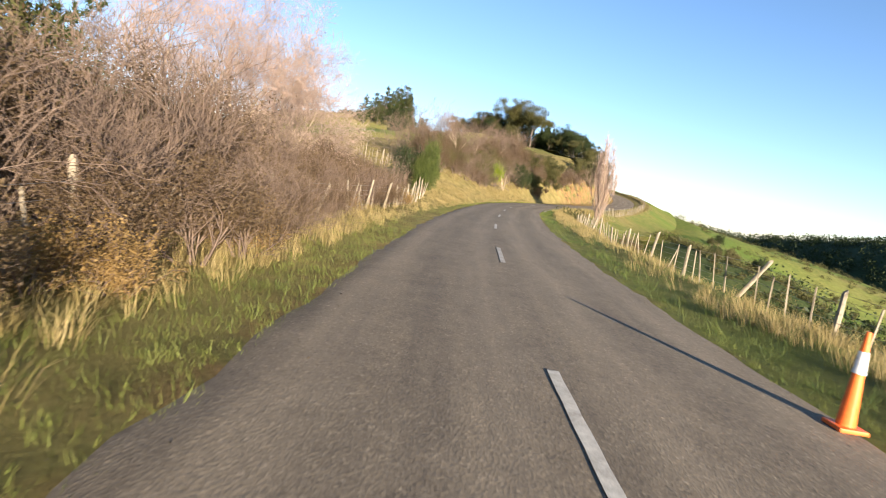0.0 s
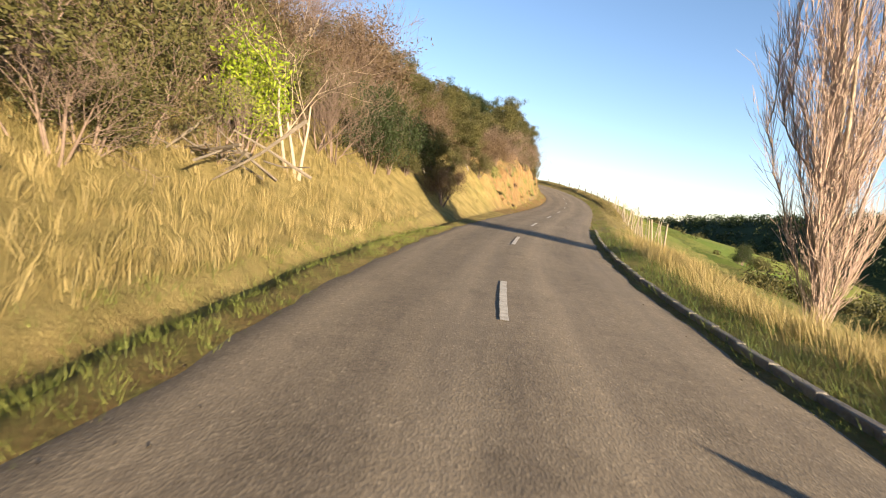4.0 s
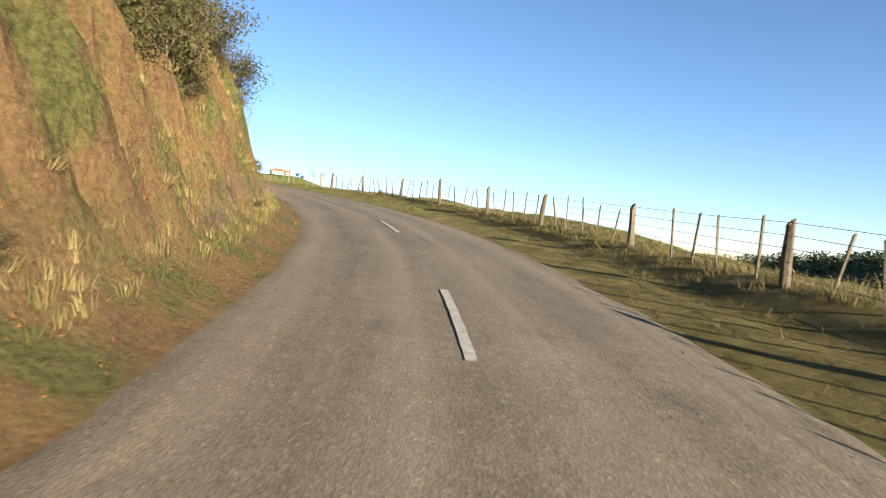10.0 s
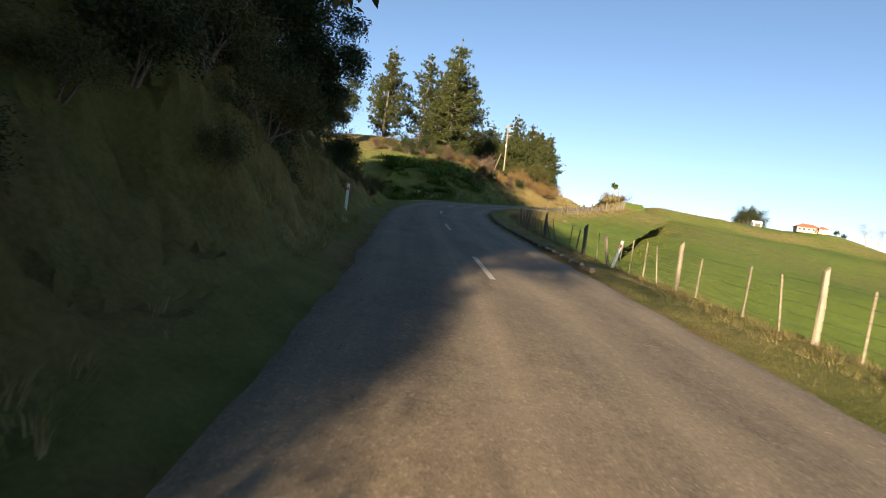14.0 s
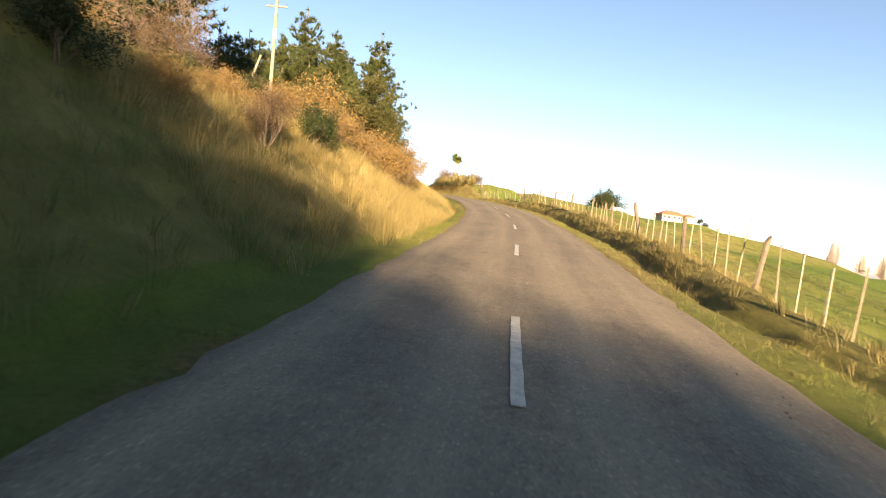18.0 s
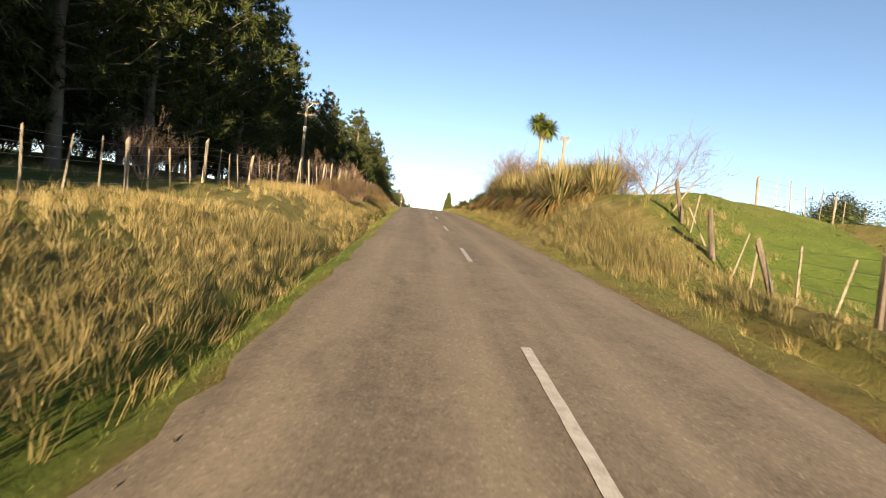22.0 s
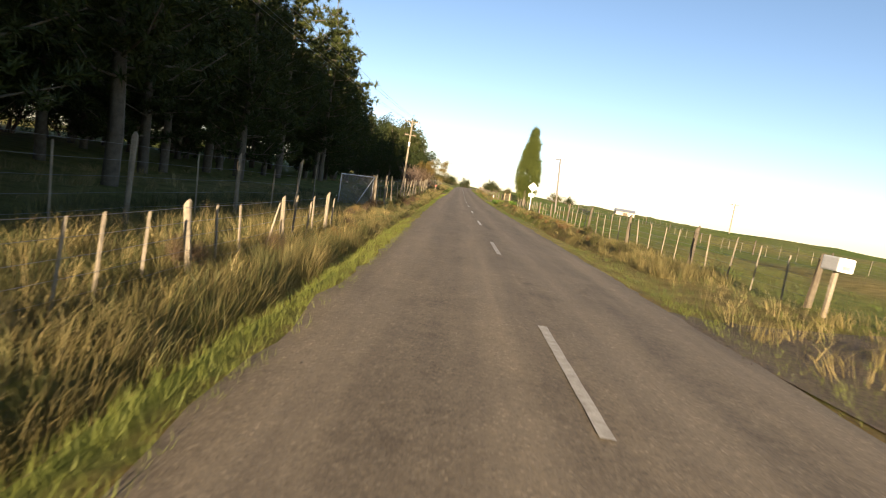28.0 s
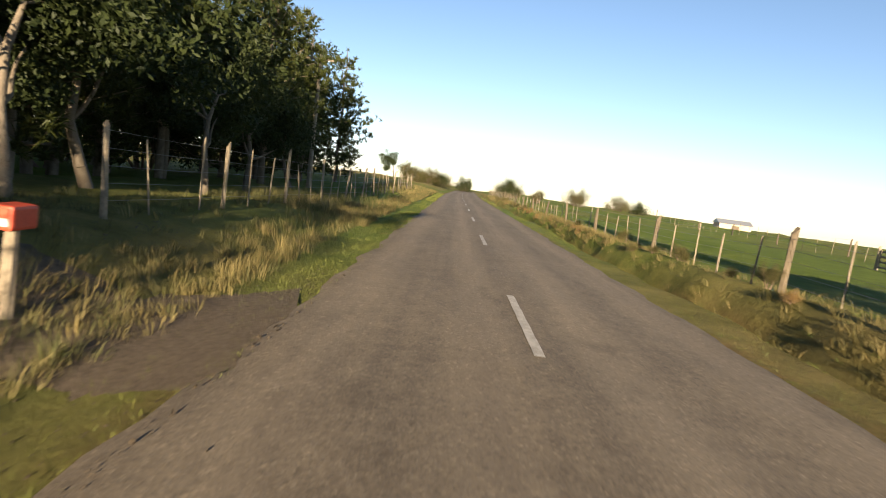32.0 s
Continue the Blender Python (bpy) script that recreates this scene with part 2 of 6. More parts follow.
def ground_z(s, d, x, y):
    """Height of the ground at (s, d), which is the world place (x, y)."""
    base = np.interp(s, LINE_S, LINE_Z)
    h = np.where(d < 0, _table(LEFT, LEFT_D, s, -d), _table(RIGHT, RIGHT_D, s, d))
    a = np.abs(d)
    steep = np.where((d < 0) & (s > 40) & (s < 305), 1.6, 1.0) * np.where(a < 14, 1 - 0.55 * smooth(400, 440, s), 1)
    h = h + rough(x, y) * smooth(2.8, 9.0, a) * np.where(a < 30, 0.55 * steep, 1.0)
    # gullies and ledges of the clay cliff, and the heap of the slip
    cliff = np.where(d < 0, smooth(96, 112, s) * (1 - smooth(240, 254, s)) * smooth(3.3, 4.4, a) * (1 - smooth(9, 12, a)) * (1 - 0.75 * np.exp(-(((s - 199) / 9.5) ** 4)) * (a < 6.2)), 0)
    ridge = (np.abs(np.sin(s * 1.1 + 0.8 * np.sin(a * 1.7))) - 0.5) * 0.9 + (np.abs(np.sin(s * 2.7 + 1.9 * a)) - 0.5) * 0.55 + 0.35 * np.sin(s * 5.1 + a * 3.3) + (np.abs(np.sin(s * 0.37 + 1.0)) - 0.6) * 1.2
    h = h + cliff * ridge
    heap = np.exp(-(((s - 197.5) / 9.5) ** 4)) * smooth(2.4, 4.8, a) * (1 - smooth(6.0, 8.0, a)) * (d < 0)
    h = np.where(heap > 0.02, np.maximum(h, heap * (0.85 + 0.4 * rough(x * 3, y * 3))), h)
    h = h + 0.02 * (1 - smooth(2.9, 3.4, a))
    h = h + ditch_left(s, d) * 1.0 + ditch_right(s, d)
    z = base + h
    # the valley beyond the fields and the bush hill across it
    fall = smooth(62, 140, d) * smooth(-200, 0, s + 60) * (1 - smooth(325, 400, s))
    z = z * (1 - fall) + (-26) * fall
    out = smooth(150, 420, d)
    z = z * (1 - out) + (-58.0) * out
    far = smooth(50, 220, a) * (d < 0)
    z = z * (1 - far) - 20.0 * far
    hill = np.exp(-(((x - 345) / 150) ** 4 + ((y - 300) / 190) ** 4))
    hill2 = np.exp(-(((x - 400) / 120) ** 2 + ((y - 140) / 130) ** 2))
    z = z + 53 * hill * smooth(90, 180, d) + 8 * hill2 * smooth(90, 180, d)
    spur = np.exp(-(((s - 101) / 28) ** 2 + ((d - 30) / 18) ** 2)) * smooth(7, 16, d)
    dome = np.exp(-(((x + 20) / 17) ** 2 + ((y - 97) / 17) ** 2))
    knoll = np.exp(-(((x - 22) / 26) ** 2 + ((y - 424) / 16) ** 2))
    return z + 3.2 * spur + 1.7 * dome + 0.4 * knoll * smooth(12, 24, a)


def on_ground(s, d):
    p = along(s, d)
    z = ground_z(np.array([s]), np.array([d]), p[0:1], p[1:2])[0]
    return Vector((p[0], p[1], z))


# ---- materials ----
def material(name, build):
    m = bpy.data.materials.new(name)
    m.use_nodes = True
    nt = m.node_tree
    build(nt, nt.nodes["Principled BSDF"])
    return m


def node(nt, kind, **sockets):
    n = nt.nodes.new(kind)
    for key, v in sockets.items():
        n.inputs[key.replace("_", " ")].default_value = v
    return n


def ramp(nt, fac, stops):
    r = nt.nodes.new("ShaderNodeValToRGB")
    while len(r.color_ramp.elements) < len(stops):
        r.color_ramp.elements.new(0.5)
    for e, (p, c) in zip(r.color_ramp.elements, stops):
        e.position, e.color = p, (*c, 1)
    nt.links.new(fac, r.inputs[0])
    return r.outputs[0]


def noise_tex(nt, scale, detail=4.0, rough_=0.55, vec=None, stretch=None):
    n = node(nt, "ShaderNodeTexNoise", Scale=scale, Detail=detail, Roughness=rough_)
    if vec is None:
        g = nt.nodes.new("ShaderNodeNewGeometry")
        vec = g.outputs["Position"]
    if stretch:
        m = nt.nodes.new("ShaderNodeMapping")
        m.inputs["Scale"].default_value = stretch
        nt.links.new(vec, m.inputs[0])
        vec = m.outputs[0]
    nt.links.new(vec, n.inputs["Vector"])
    return n.outputs["Fac"]


def mix(nt, fac, a, b, mode="MIX"):
    m = nt.nodes.new("ShaderNodeMix")
    m.data_type, m.blend_type = "RGBA", mode
    for sock, v in ((0, fac), (6, a), (7, b)):
        if hasattr(v, "links"):
            nt.links.new(v, m.inputs[sock])
        else:
            m.inputs[sock].default_value = v if sock == 0 else (*v, 1)
    return m.outputs[2]


def bump(nt, b, height, strength, dist=0.02):
    n = node(nt, "ShaderNodeBump", Strength=strength, Distance=dist)
    nt.links.new(height, n.inputs["Height"])
    nt.links.new(n.outputs[0], b.inputs["Normal"])


def speckled(name, dark, light, scale, roughness=0.8, bump_=0.4, dist=0.02, metal=0.0, obj=True):
    """A plain rough surface in two tones at two scales, varied from object to object."""
    def build(nt, b):
        f1 = noise_tex(nt, scale)
        f2 = noise_tex(nt, scale * 7, 3)
        col = ramp(nt, f1, [(0.3, dark), (0.7, light)])
        col = mix(nt, 0.35, col, ramp(nt, f2, [(0.35, tuple(c * 0.6 for c in dark)), (0.7, light)]))
        if obj:
            o = nt.nodes.new("ShaderNodeObjectInfo")
            col = mix(nt, 0.25, col, ramp(nt, o.outputs["Random"], [(0.0, dark), (1.0, light)]))
        nt.links.new(col, b.inputs["Base Color"])
        b.inputs["Roughness"].default_value, b.inputs["Metallic"].default_value = roughness, metal
        b.inputs["Specular IOR Level"].default_value = 0.3
        if bump_:
            bump(nt, b, f2, bump_, dist)
    return material(name, build)


def leafy(name, tones, roughness=0.6, through_=0.35):
    """Leaves or grass: a tone for each blade or leaf, some light passing through."""
    def build(nt, b):
        g = nt.nodes.new("ShaderNodeNewGeometry")
        col = ramp(nt, g.outputs["Random Per Island"], [(i / max(1, len(tones) - 1), c) for i, c in enumerate(tones)])
        big, small = noise_tex(nt, 0.35, 3), noise_tex(nt, 2.2, 3)
        col = mix(nt, 0.35, col, ramp(nt, big, [(0.35, tones[0]), (0.65, tones[-1])]))
        col = mix(nt, 0.3, col, ramp(nt, small, [(0.35, tones[0]), (0.65, tones[-1])]))
        nt.links.new(col, b.inputs["Base Color"])
        b.inputs["Roughness"].default_value = roughness
        b.inputs["Specular IOR Level"].default_value = 0.25
        t = nt.nodes.new("ShaderNodeBsdfTranslucent")
        nt.links.new(col, t.inputs[0])
        mx = node(nt, "ShaderNodeMixShader", Fac=through_)
        nt.links.new(b.outputs[0], mx.inputs[1])
        nt.links.new(t.outputs[0], mx.inputs[2])
        nt.links.new(mx.outputs[0], nt.nodes["Material Output"].inputs[0])
    return material(name, build)


def _asphalt(nt, b):
    at = nt.nodes.new("ShaderNodeAttribute")
    at.attribute_name = "lane"
    chips = node(nt, "ShaderNodeTexVoronoi", Scale=60.0)
    g = nt.nodes.new("ShaderNodeNewGeometry")
    nt.links.new(g.outputs["Position"], chips.inputs["Vector"])
    grain = noise_tex(nt, 9, 8, 0.8)
    blot = noise_tex(nt, 2.4, 6, 0.7)
    patch = noise_tex(nt, 0.35, 5)
    col = ramp(nt, chips.outputs["Color"], [(0.2, (0.06, 0.05, 0.04)), (0.5, (0.145, 0.123, 0.096)), (0.8, (0.235, 0.2, 0.155)), (1.0, (0.5, 0.44, 0.35))])
    col = mix(nt, 0.5, col, ramp(nt, grain, [(0.34, (0.06, 0.05, 0.04)), (0.66, (0.26, 0.22, 0.168))]))
    col = mix(nt, 0.35, col, ramp(nt, blot, [(0.36, (0.085, 0.07, 0.055)), (0.62, (0.215, 0.182, 0.14))]))
    col = mix(nt, 0.3, col, ramp(nt, patch, [(0.34, (0.11, 0.092, 0.072)), (0.68, (0.215, 0.182, 0.14))]))
    sep = nt.nodes.new("ShaderNodeSeparateColor")
    nt.links.new(at.outputs["Color"], sep.inputs[0])
    col = mix(nt, sep.outputs[0], col, (0.25, 0.212, 0.163))   # polished wheel tracks
    col = mix(nt, sep.outputs[1], col, ramp(nt, grain, [(0.3, (0.20, 0.13, 0.07)), (0.7, (0.40, 0.29, 0.17))]))   # clay dust from the slip
    # rolled streaks along the lanes, tar bleeding through, scattered pale stones
    run = nt.nodes.new("ShaderNodeAttribute")
    run.attribute_name = "run"
    streak = noise_tex(nt, 1.0, 6, 0.65, run.outputs["Vector"], (0.16, 2.6, 1.0))
    tar = noise_tex(nt, 1.0, 5, 0.6, run.outputs["Vector"], (0.7, 1.7, 1.0))
    col = mix(nt, 0.75, col, ramp(nt, streak, [(0.32, (0.78, 0.76, 0.73)), (0.52, (1.0, 0.98, 0.92)), (0.72, (1.2, 1.16, 1.06))]), "MULTIPLY")
    col = mix(nt, 0.8, col, ramp(nt, tar, [(0.3, (0.72, 0.7, 0.68)), (0.42, (1.0, 0.98, 0.95)), (0.62, (1.0, 0.98, 0.95)), (0.75, (1.2, 1.16, 1.08))]), "MULTIPLY")
    stones = node(nt, "ShaderNodeTexVoronoi", Scale=42.0)
    nt.links.new(g.outputs["Position"], stones.inputs["Vector"])
    col = mix(nt, 0.5, col, ramp(nt, stones.outputs["Color"], [(0.12, (0.62, 0.58, 0.5)), (0.3, (1.02, 0.95, 0.84)), (0.75, (1.1, 1.02, 0.9)), (0.92, (1.9, 1.8, 1.6))]), "MULTIPLY")
    nt.links.new(col, b.inputs["Base Color"])
    b.inputs["Roughness"].default_value = 0.85
    b.inputs["Specular IOR Level"].default_value = 0.25
    bump(nt, b, mix(nt, 0.5, grain, stones.outputs["Distance"]), 0.5, 0.01)


def _ground(nt, b):
    at = nt.nodes.new("ShaderNodeAttribute")
    at.attribute_name = "cover"
    sep = nt.nodes.new("ShaderNodeSeparateColor")
    nt.links.new(at.outputs["Color"], sep.inputs[0])
    big, mid, fine = noise_tex(nt, 0.12, 4), noise_tex(nt, 1.3, 5), noise_tex(nt, 14, 4)
    green = ramp(nt, mid, [(0.3, (0.07, 0.11, 0.018)), (0.7, (0.17, 0.215, 0.036))])
    green = mix(nt, 0.5, green, ramp(nt, big, [(0.35, (0.075, 0.14, 0.02)), (0.68, (0.16, 0.21, 0.04))]))
    dry = ramp(nt, mid, [(0.3, (0.17, 0.125, 0.045)), (0.7, (0.36, 0.265, 0.105))])
    clay = ramp(nt, mid, [(0.25, (0.075, 0.042, 0.02)), (0.5, (0.17, 0.098, 0.042)), (0.75, (0.31, 0.19, 0.072))])
    streak = noise_tex(nt, 1.0, 5, 0.65, None, (2.2, 2.2, 0.5))
    clay = mix(nt, 0.55, clay, ramp(nt, streak, [(0.3, (0.075, 0.045, 0.022)), (0.52, (0.22, 0.13, 0.055)), (0.6, (0.13, 0.12, 0.035)), (0.75, (0.40, 0.25, 0.10))]))
    clay = mix(nt, 0.4, clay, ramp(nt, fine, [(0.3, (0.10, 0.06, 0.03)), (0.7, (0.34, 0.22, 0.10))]))
    tuft = noise_tex(nt, 0.8, 6, 0.6, None, (1.0, 1.0, 0.7))
    clay = mix(nt, ramp(nt, tuft, [(0.5, (0, 0, 0)), (0.6, (0.85, 0.85, 0.85))]), clay, ramp(nt, fine, [(0.3, (0.05, 0.06, 0.016)), (0.7, (0.16, 0.16, 0.05))]))
    bushc = ramp(nt, mid, [(0.3, (0.02, 0.032, 0.012)), (0.7, (0.05, 0.065, 0.024))])
    col = mix(nt, sep.outputs[1], green, dry)
    col = mix(nt, 0.25, col, ramp(nt, fine, [(0.3, (0.04, 0.055, 0.012)), (0.75, (0.2, 0.21, 0.06))]))
    col = mix(nt, sep.outputs[2], col, bushc)
    col = mix(nt, sep.outputs[0], col, clay)
    nt.links.new(col, b.inputs["Base Color"])
    b.inputs["Roughness"].default_value = 0.95
    b.inputs["Specular IOR Level"].default_value = 0.1
    bump(nt, b, noise_tex(nt, 6, 9, 0.75), 1.0, 0.16)


ASPHALT = material("chip_seal", _asphalt)
GROUND = material("grass_and_clay", _ground)
PAINT = speckled("worn_white_paint", (0.22, 0.19, 0.15), (0.60, 0.55, 0.46), 9, 0.7, 0.3, 0.004)
GRAVEL = speckled("gravel", (0.075, 0.055, 0.036), (0.23, 0.175, 0.115), 14, 0.9, 1.0, 0.04)
CONCRETE = speckled("kerb_concrete", (0.09, 0.08, 0.065), (0.24, 0.21, 0.175), 4, 0.9, 0.5)
WOOD_GREY = speckled("weathered_wood", (0.14, 0.115, 0.08), (0.34, 0.28, 0.2), 3, 0.85, 0.5)
WOOD_DARK = speckled("dark_wood", (0.07, 0.055, 0.04), (0.17, 0.135, 0.09), 3, 0.85, 0.5)
BARK = speckled("bark", (0.09, 0.07, 0.05), (0.22, 0.18, 0.13), 6, 0.9, 0.8, 0.03)
BARK_PALE = speckled("pale_bark", (0.22, 0.17, 0.115), (0.46, 0.36, 0.25), 6, 0.85, 0.6, 0.02)
TWIG = speckled("bare_twigs", (0.10, 0.068, 0.05), (0.24, 0.17, 0.125), 5, 0.9, 0)
ROCK = speckled("clay_rock", (0.075, 0.034, 0.011), (0.29, 0.14, 0.038), 4.0, 0.95, 0.9, 0.05)


# ---- small mesh helpers ----
def mesh(name, verts, faces, mat, smooth_=False):
    me = bpy.data.meshes.new(name)
    me.from_pydata([tuple(v) for v in verts], [], [tuple(f) for f in faces])
    if mat:
        me.materials.append(mat)
    if smooth_:
        me.polygons.foreach_set("use_smooth", [True] * len(me.polygons))
    me.update()
    return me


def fast_mesh(name, verts, tris, mat, smooth_=False):
    """A mesh from arrays: verts (n, 3), faces (m, 3 or 4)."""
    me = bpy.data.meshes.new(name)
    verts, tris = np.asarray(verts, np.float32), np.asarray(tris, np.int32)
    k = tris.shape[1]
    me.vertices.add(len(verts))
    me.vertices.foreach_set("co", verts.ravel())
    me.loops.add(tris.size)
    me.loops.foreach_set("vertex_index", tris.ravel())
    me.polygons.add(len(tris))
    me.polygons.foreach_set("loop_start", np.arange(0, tris.size, k, dtype=np.int32))
    me.polygons.foreach_set("loop_total", np.full(len(tris), k, np.int32))
    if smooth_:
        me.polygons.foreach_set("use_smooth", np.ones(len(tris), bool))
    me.materials.append(mat)
    me.update(calc_edges=True)
    return me


def paint_attr(me, name, rgb):
    a = me.color_attributes.new(name, "FLOAT_COLOR", "POINT")
    a.data.foreach_set("color", np.c_[rgb, np.ones(len(rgb))].astype(np.float32).ravel())


def part(name, me, parent, label="", m=None):
    ob = new(name, me)
    ob.parent = parent
    if m is not None:
        ob.matrix_local = m
    return tagged(ob, label)


def thing(name, label, category, m=None, group="", kind=""):
    ob = new(name)
    ob.empty_display_size = 0.2
    if m is not None:
        ob.matrix_world = m
    return tagged(ob, label, category, group, kind)


def grid_faces(n, m):
    i, j = np.meshgrid(np.arange(n - 1), np.arange(m - 1), indexing="ij")
    a = (i * m + j).ravel()
    return np.stack([a, a + 1, a + m + 1, a + m], 1)


# ---- ground: one sheet, fine beside the road and coarse out to the horizon ----
def cover(s, d, x, y, slope):
    a = np.abs(d)
    left = d < 0
    clay = np.where(left, smooth(97, 108, s) * (1 - smooth(207, 224, s) * 0.75) * (1 - smooth(246, 254, s)) * smooth(3.0, 3.8, a) * (1 - smooth(7.5, 10, a)), 0)
    patch = 0.5 + 0.9 * rough(x * 1.7 + 31, y * 1.7)
    clay = clay * np.clip(patch + 0.55, 0.1, 1)
    clay = np.maximum(clay, np.where(left, smooth(268, 272, s) * (1 - smooth(286, 292, s)) * smooth(3.2, 3.6, a) * (1 - smooth(4.8, 6.0, a)) * np.clip(0.6 + 0.8 * rough(x * 3, y * 3), 0, 0.9), 0))
    clay = np.maximum(clay, np.where(left & (np.abs(s - 199) < 11) & (a < 7), 0.95, 0))
    clay = np.maximum(clay, np.where(left & (a < 3.6) & (s > 100) & (s < 214), 0.9, 0))
    soil = np.clip(-ditch_left(s, d) / 0.3, 0, 1) * 0.75 + np.clip(-ditch_right(s, d) / 0.4, 0, 1) * 0.8
    clay = np.maximum(clay, soil * np.clip(0.75 + 1.3 * rough(x * 5, y * 5), 0, 1))
    # bare trodden edge of the seal
    clay = np.maximum(clay, (1 - smooth(2.75, 3.0, a)) * np.clip(0.35 + 2.0 * rough(x * 4 + 5, y * 4), 0, 0.8))
    dry = np.where(left, 0.75, 0.35) * np.ones_like(s)
    dry = np.where(left & (s < 91), 0.8, dry)
    dry = np.where(~left, np.where(a < 6.5, 0.5, 0.1), dry)
    dry = np.where(~left & (s > 417) & (a > 8), 0.22, dry)
    dry = np.where(left & (s > 351) & (a > 9), 0.55, dry)
    dry = np.where(left & (a > 30) & (s < 118), 0.62, dry)
    dry = np.where(left & (s > 430), 0.5, dry)
    dry = np.where(left & (s > 28) & (s < 97) & (a > 3.8), 1.1, dry)
    dry = np.where(~left & (s > 100) & (s < 480) & (a < 6.5), 0.8, dry)
    dry = np.where(~left & (s > 417) & (a < 6.5), 0.65, dry)
    dry = np.where(left & (a < 4.0) & (s > 225), 0.15, dry)
    dry = np.clip(dry + 0.4 * rough(x * 2 + 9, y * 2 - 4), 0, 1)
    bushy = np.where(~left, smooth(95, 150, d) * (1 - smooth(351, 431, s)), 0) * np.ones_like(s)
    bushy = np.maximum(bushy, np.where(~left & (s < 76), smooth(8, 15, d) * 0.85, 0))
    bushy = np.maximum(bushy, np.where(~left & (s < 100), smooth(12, 18, d) * 0.9, 0))
    return np.stack([np.clip(clay, 0, 1), dry, np.clip(bushy, 0, 1)], -1)


def build_ground():
    ss = np.concatenate([np.arange(-50, 98, 0.5), np.arange(98, 256, 0.25), np.arange(256, 740, 0.5)])
    cols_l = -np.array([13.0, 12, 11, 10, 9.2, 8.5, 7.8, 7.2, 6.6, 6.1, 5.7, 5.3, 5, 4.7, 4.4, 4.15, 4.0, 3.88, 3.76, 3.62, 3.48, 3.36, 3.24, 3.1, 2.9, 2.6, 2.2])
    cols_r = np.array([2.4, 2.8, 3.1, 3.4, 3.56, 3.7, 3.84, 4.0, 4.16, 4.3, 4.45, 4.6, 4.8, 5, 5.4, 5.9, 6.5, 7.1, 7.8, 8.6, 9.5, 10.5, 11.7, 13])
    cols = np.concatenate([cols_l, cols_r])
    S, D = np.meshgrid(ss, cols, indexing="ij")
    p = along(S, D)
    Z = ground_z(S, D, p[..., 0], p[..., 1])
    v1 = np.stack([p[..., 0], p[..., 1], Z], -1).reshape(-1, 3)
    f1 = grid_faces(len(ss), len(cols))
    c1 = cover(S.ravel(), D.ravel(), v1[:, 0], v1[:, 1], None)
    # outer land
    def axis(lo, hi, step, far):
        mid = np.arange(lo, hi + 1, step)
        g = np.array([1.5, 4, 9, 18, 35, 70, 130, 250, 450, 800, 1500, 2600]) * far
        return np.concatenate([lo - g[::-1], mid, hi + g])
    xs, ys = axis(-300, 480, 5.0, 1.5), axis(-110, 800, 5.0, 1.5)
    X, Y = np.meshgrid(xs, ys, indexing="ij")
    s, d = nearest(X, Y)
    z = ground_z(s, d, X.ravel(), Y.ravel())
    inner = (np.abs(d) < 13.5) & (s > -49) & (s < 739)
    z = np.where(np.abs(d) < 19, z - 0.9 * (1 - smooth(12.6, 18, np.abs(d))) - np.where(inner, 2.5, 0), z)
    v2 = np.stack([X.ravel(), Y.ravel(), z], -1)
    f2 = grid_faces(len(xs), len(ys))
    keep = ~(np.abs(d)[f2] < 9.0).all(1) | (s[f2] < -45).any(1) | (s[f2] > 735).any(1)
    f2 = f2[keep]
    c2 = cover(s, d, X.ravel(), Y.ravel(), None)
    me = fast_mesh("ground", np.concatenate([v1, v2]), np.concatenate([f1[:, ::-1], f2[:, ::-1] + len(v1)]), GROUND, True)
    # broken, unsmoothed faces on the clay cliff
    fs, fd = S.ravel()[f1].mean(1), D.ravel()[f1].mean(1)
    flat = np.ones(len(me.polygons), bool)
    flat[:len(f1)] = ~((fs > 100) & (fs < 246) & (fd < -3.1) & (fd > -9.5))
    me.polygons.foreach_set("use_smooth", flat)
    paint_attr(me, "cover", np.concatenate([c1, c2]))
    return tagged(new("ground", me), "grassy hill country with clay banks and pasture", "ground", kind="structure")


